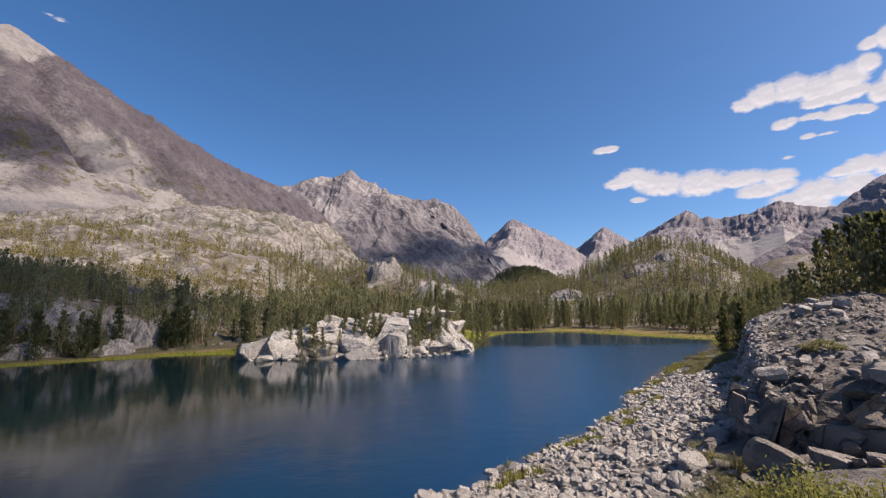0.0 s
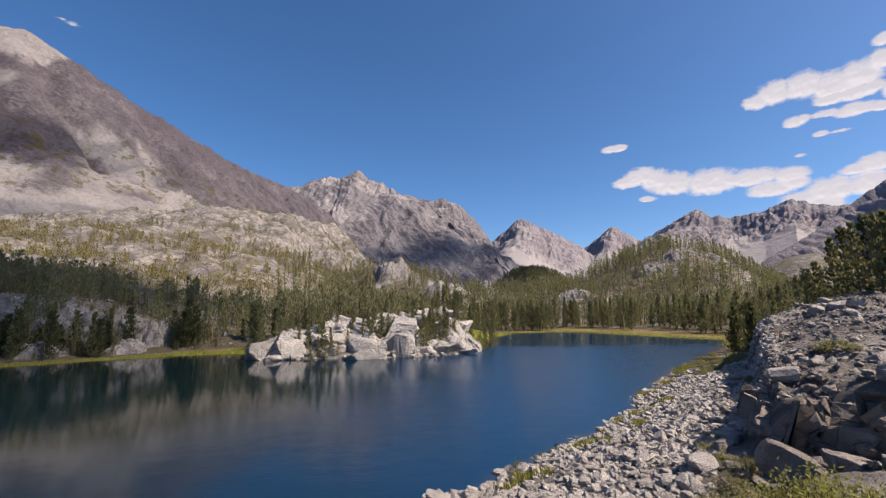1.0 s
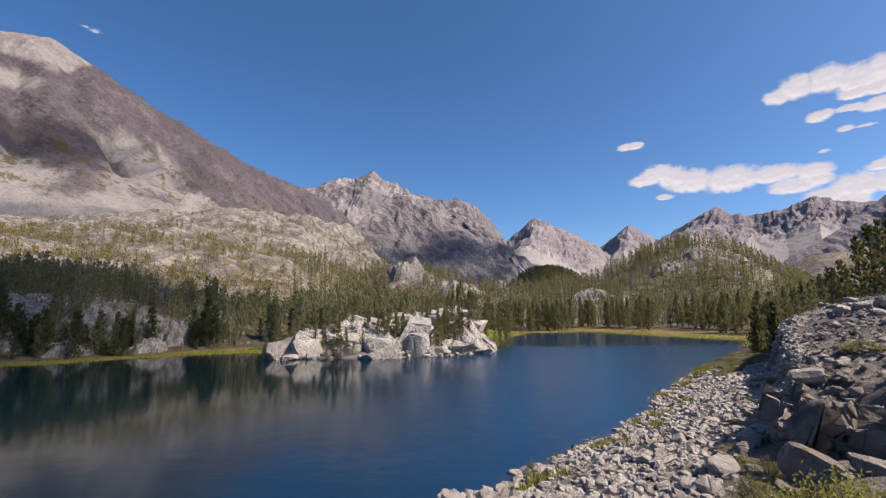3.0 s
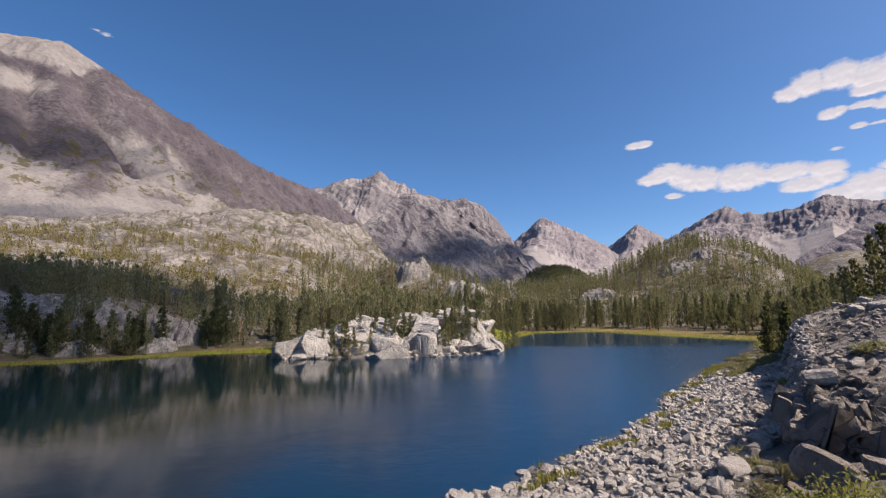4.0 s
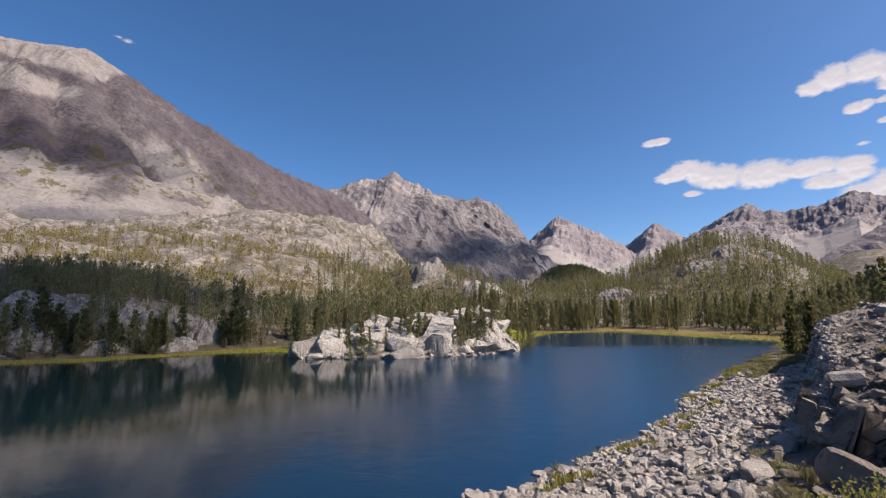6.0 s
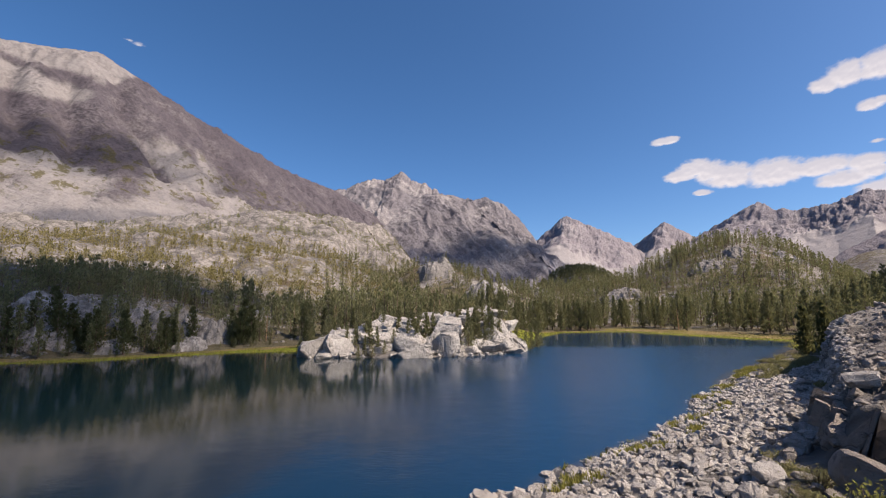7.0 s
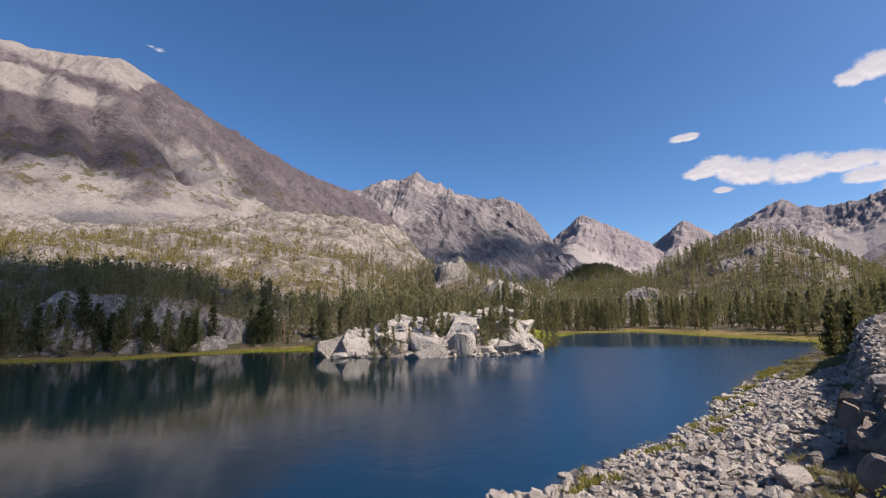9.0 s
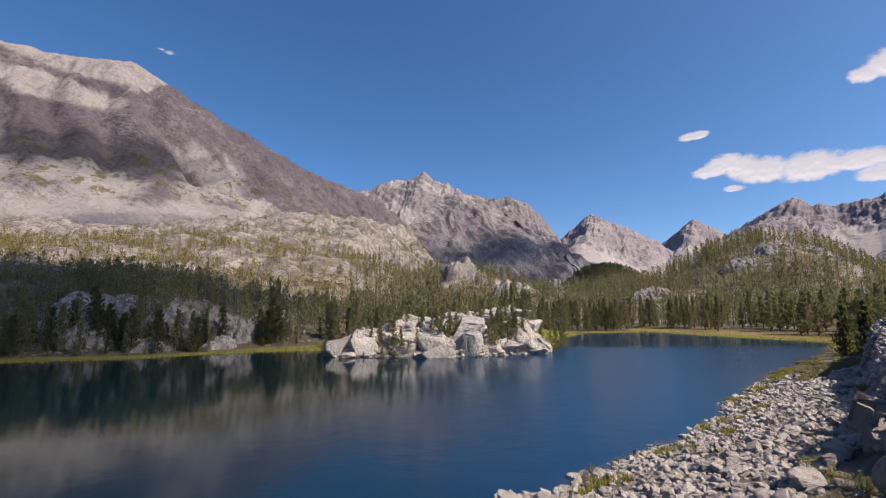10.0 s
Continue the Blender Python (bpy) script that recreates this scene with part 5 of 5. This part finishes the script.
x, y = scatter(245, 11000, ledge_rocks, (-800, 300, 150, 800))
rubble("bench_boulders", "pale granite ledges and boulders on the far benches", 246, x, y, 1.2 + 4.5 * rr.rand(len(x)) ** 3, ROCK_BENCH, 0.4)


# ---- shrubs and grass ----
def shrub_mesh(seed, wide, tall, stems, leaves, leaf, low=0.3):
    """Stems from one root with small leaves along them."""
    r = np.random.RandomState(seed)
    SV, SF, LV = [], [], []
    for k in range(stems):
        t = r.uniform(0, 6.28)
        top = np.array([math.cos(t), math.sin(t), 0]) * wide * 0.5 * r.rand() ** 0.6
        top[2] = tall * r.uniform(0.6, 1.0) * (1 - 0.45 * (np.hypot(*top[:2]) / (wide * 0.5)) ** 2)
        base = np.array([top[0] * 0.25, top[1] * 0.25, -0.1])
        n = len(SV) * 6
        ring = np.array([[math.cos(a), math.sin(a), 0] for a in (0, 2.1, 4.2)])
        SV.append(np.concatenate([base + ring * 0.018, top + ring * 0.005]))
        SF.extend([(n + i, n + (i + 1) % 3, n + 3 + (i + 1) % 3) for i in range(3)] + [(n + i, n + 3 + (i + 1) % 3, n + 3 + i) for i in range(3)])
        f = r.uniform(low, 1.03, leaves)[:, None]
        p = base * (1 - f) + top * f + r.normal(0, 0.07 * tall, (leaves, 3)) * np.array([1, 1, 0.7])
        e, g = r.normal(0, 1, (leaves, 3)), r.normal(0, 1, (leaves, 3)) + np.array([0, 0, 0.5])
        e /= np.linalg.norm(e, axis=1)[:, None]
        g /= np.linalg.norm(g, axis=1)[:, None]
        q = leaf * r.uniform(0.7, 1.3, (leaves, 1))
        LV.append(np.stack([p, p + g * q * 0.5 + e * q * 0.24, p + g * q, p + g * q * 0.5 - e * q * 0.24], 1))
    L = np.concatenate(LV).reshape(-1, 3)
    return np.concatenate(SV), np.array(SF), L, np.arange(len(L)).reshape(-1, 4)


def shrub_kind(seed, wide, tall, stems, leaves, leaf, name, label, category, material):
    sv, sf, lv, lf = shrub_mesh(seed, wide, tall, stems, leaves, leaf)
    root = put(name, None, label=label, category=category, group=name + "s")
    put("branchwork", mesh_of("branchwork", sv, sf), BARK, parent=root)
    put("foliage", mesh_of("foliage", lv, lf), material, parent=root)
    return root


def on_ground(ob, b, r, turn, grow=1.0, lift=0.0, copy=True):
    x, y = at(b, r)
    z = float(ground_height(np.array([x]), np.array([y]))[0])
    ob = copy_thing(ob, Matrix()) if copy else ob
    ob.matrix_basis = pose(x, y, z + lift, 0, 0, turn) @ Matrix.Scale(grow, 4)
    return ob


willow = shrub_kind(401, 0.85, 1.5, 26, 110, 0.07, "willow_shrub", "leafy yellow-green willow shrub in front of the bluff", "shrub", LEAVES)
on_ground(willow, 36.2, 9.4, 0, 1.2, 0, False)
for k, (b, r, g) in enumerate(((33.6, 9.3, 0.95), (34.8, 10.0, 1.05), (38.0, 9.0, 1.2), (39.4, 10.0, 1.3), (37.0, 8.0, 0.8), (41.2, 8.8, 1.0), (43.0, 9.6, 1.25), (45.4, 9.0, 1.1), (47.2, 9.8, 1.3), (49.5, 9.2, 1.25), (37.6, 10.8, 1.15), (44.6, 10.6, 1.2), (41.6, 11.0, 1.1),
                               (35.6, 8.2, 0.75), (39.8, 8.0, 0.8), (43.8, 8.2, 0.85), (32.2, 9.8, 0.8), (46.3, 11.2, 1.1))):
    on_ground(willow, b, r, 67 * k, g)
dry_shrub = shrub_kind(403, 1.5, 0.9, 60, 45, 0.055, "dry_shrub", "brown dry shrub with few leaves below the bluff", "shrub", SAGE)
on_ground(dry_shrub, 31.4, 11.5, 0, 1.1, 0, False)
for k, (b, r, g) in enumerate(((29.6, 11.8, 1.0), (32.6, 12.6, 1.2), (30.4, 10.2, 0.9), (28.0, 12.2, 0.8), (33.0, 10.4, 0.9), (40.6, 12.6, 0.9), (43.0, 13.0, 1.0), (36.5, 12.5, 0.9), (29.0, 15.5, 1.2), (30.8, 16.5, 1.3), (27.6, 17.5, 1.0), (32.2, 18.5, 1.2), (29.8, 19.5, 1.1), (31.4, 14.2, 1.2), (33.8, 15.0, 1.1), (30.2, 22.0, 1.0), (31.8, 24.5, 1.0), (27.2, 14.5, 1.0))):
    on_ground(dry_shrub, b, r, 40 * k, g)
low = shrub_kind(402, 2.4, 0.6, 44, 22, 0.16, "low_shrub", "low grey-green shrub between rocks", "shrub", SAGE)
on_ground(low, 28.9, 29, 0, 0.7, 0, False)
for k in range(40):
    b, r = rr.uniform(28.4, 33.0), rr.uniform(66, 108)
    on_ground(low, b, r, rr.uniform(0, 360), rr.uniform(0.7, 1.5))
for b, r, g in ((29.2, 26, 0.9), (36.6, 42, 1.0), (37.2, 43, 0.8), (39.5, 47, 1.1), (40.4, 48, 1.0), (41.2, 46, 0.8), (44, 40, 0.9), (30.6, 22, 0.8), (33.2, 52, 0.9), (45.5, 52, 1.0), (28.8, 20, 0.7)):
    on_ground(low, b, r, 50 * b, g)


def tufts(name, label, seed, x, y, tall, blades=14, spread=0.25):
    """Grass past counting, as one mesh of bent blades."""
    r = np.random.RandomState(seed)
    n = len(x) * blades
    i = np.repeat(np.arange(len(x)), blades)
    p = np.stack([x[i] + r.normal(0, spread, n), y[i] + r.normal(0, spread, n), np.zeros(n)], 1)
    p[:, 2] = ground_height(p[:, 0], p[:, 1]) - 0.03
    t, h = r.uniform(0, 6.28, n), tall[i] * r.uniform(0.6, 1.2, n)
    side = np.stack([np.cos(t), np.sin(t), np.zeros(n)], 1) * (0.05 + 0.03 * tall[i])[:, None]
    top = p + np.stack([r.normal(0, 0.3, n) * h, r.normal(0, 0.3, n) * h, h], 1)
    V = np.stack([p - side, p + side, top], 1).reshape(-1, 3)
    return put(name, mesh_of(name, V, np.arange(len(V)).reshape(-1, 3), False, {"tone": np.repeat(r.rand(len(x)), blades * 3)}), GRASS, label=label, category="grass", kind="stuff")


def marsh(x, y):
    d = shore_distance(x, y)
    return (d > -1.0) * (d < 4.5) * in_view(x, y) * ((x < -44) | (y > 119)) * 0.9


x, y = scatter(501, 26000, marsh, (-130, 90, 70, 215))
rr = np.random.RandomState(502)
tufts("shore_grass", "bright yellow-green sedge along the lake shore", 503, x, y, rr.uniform(0.25, 0.6, len(x)), 8, 0.35)


def bank(x, y):
    d, b = shore_distance(x, y), np.degrees(np.arctan2(x, y))
    return (d > -0.5) * (d < 3.5) * (b > 0) * (b < 33) * (np.hypot(x, y) < 110) * (smooth(fbm(x / 3.5 + 2, y / 3.5, 2), 0.15, 0.3))


x, y = scatter(505, 30000, bank, (0, 60, 22, 105))
tufts("bank_grass", "yellow-green grass tufts between shore stones", 506, x, y, rr.uniform(0.25, 0.55, len(x)), 22, 0.2)
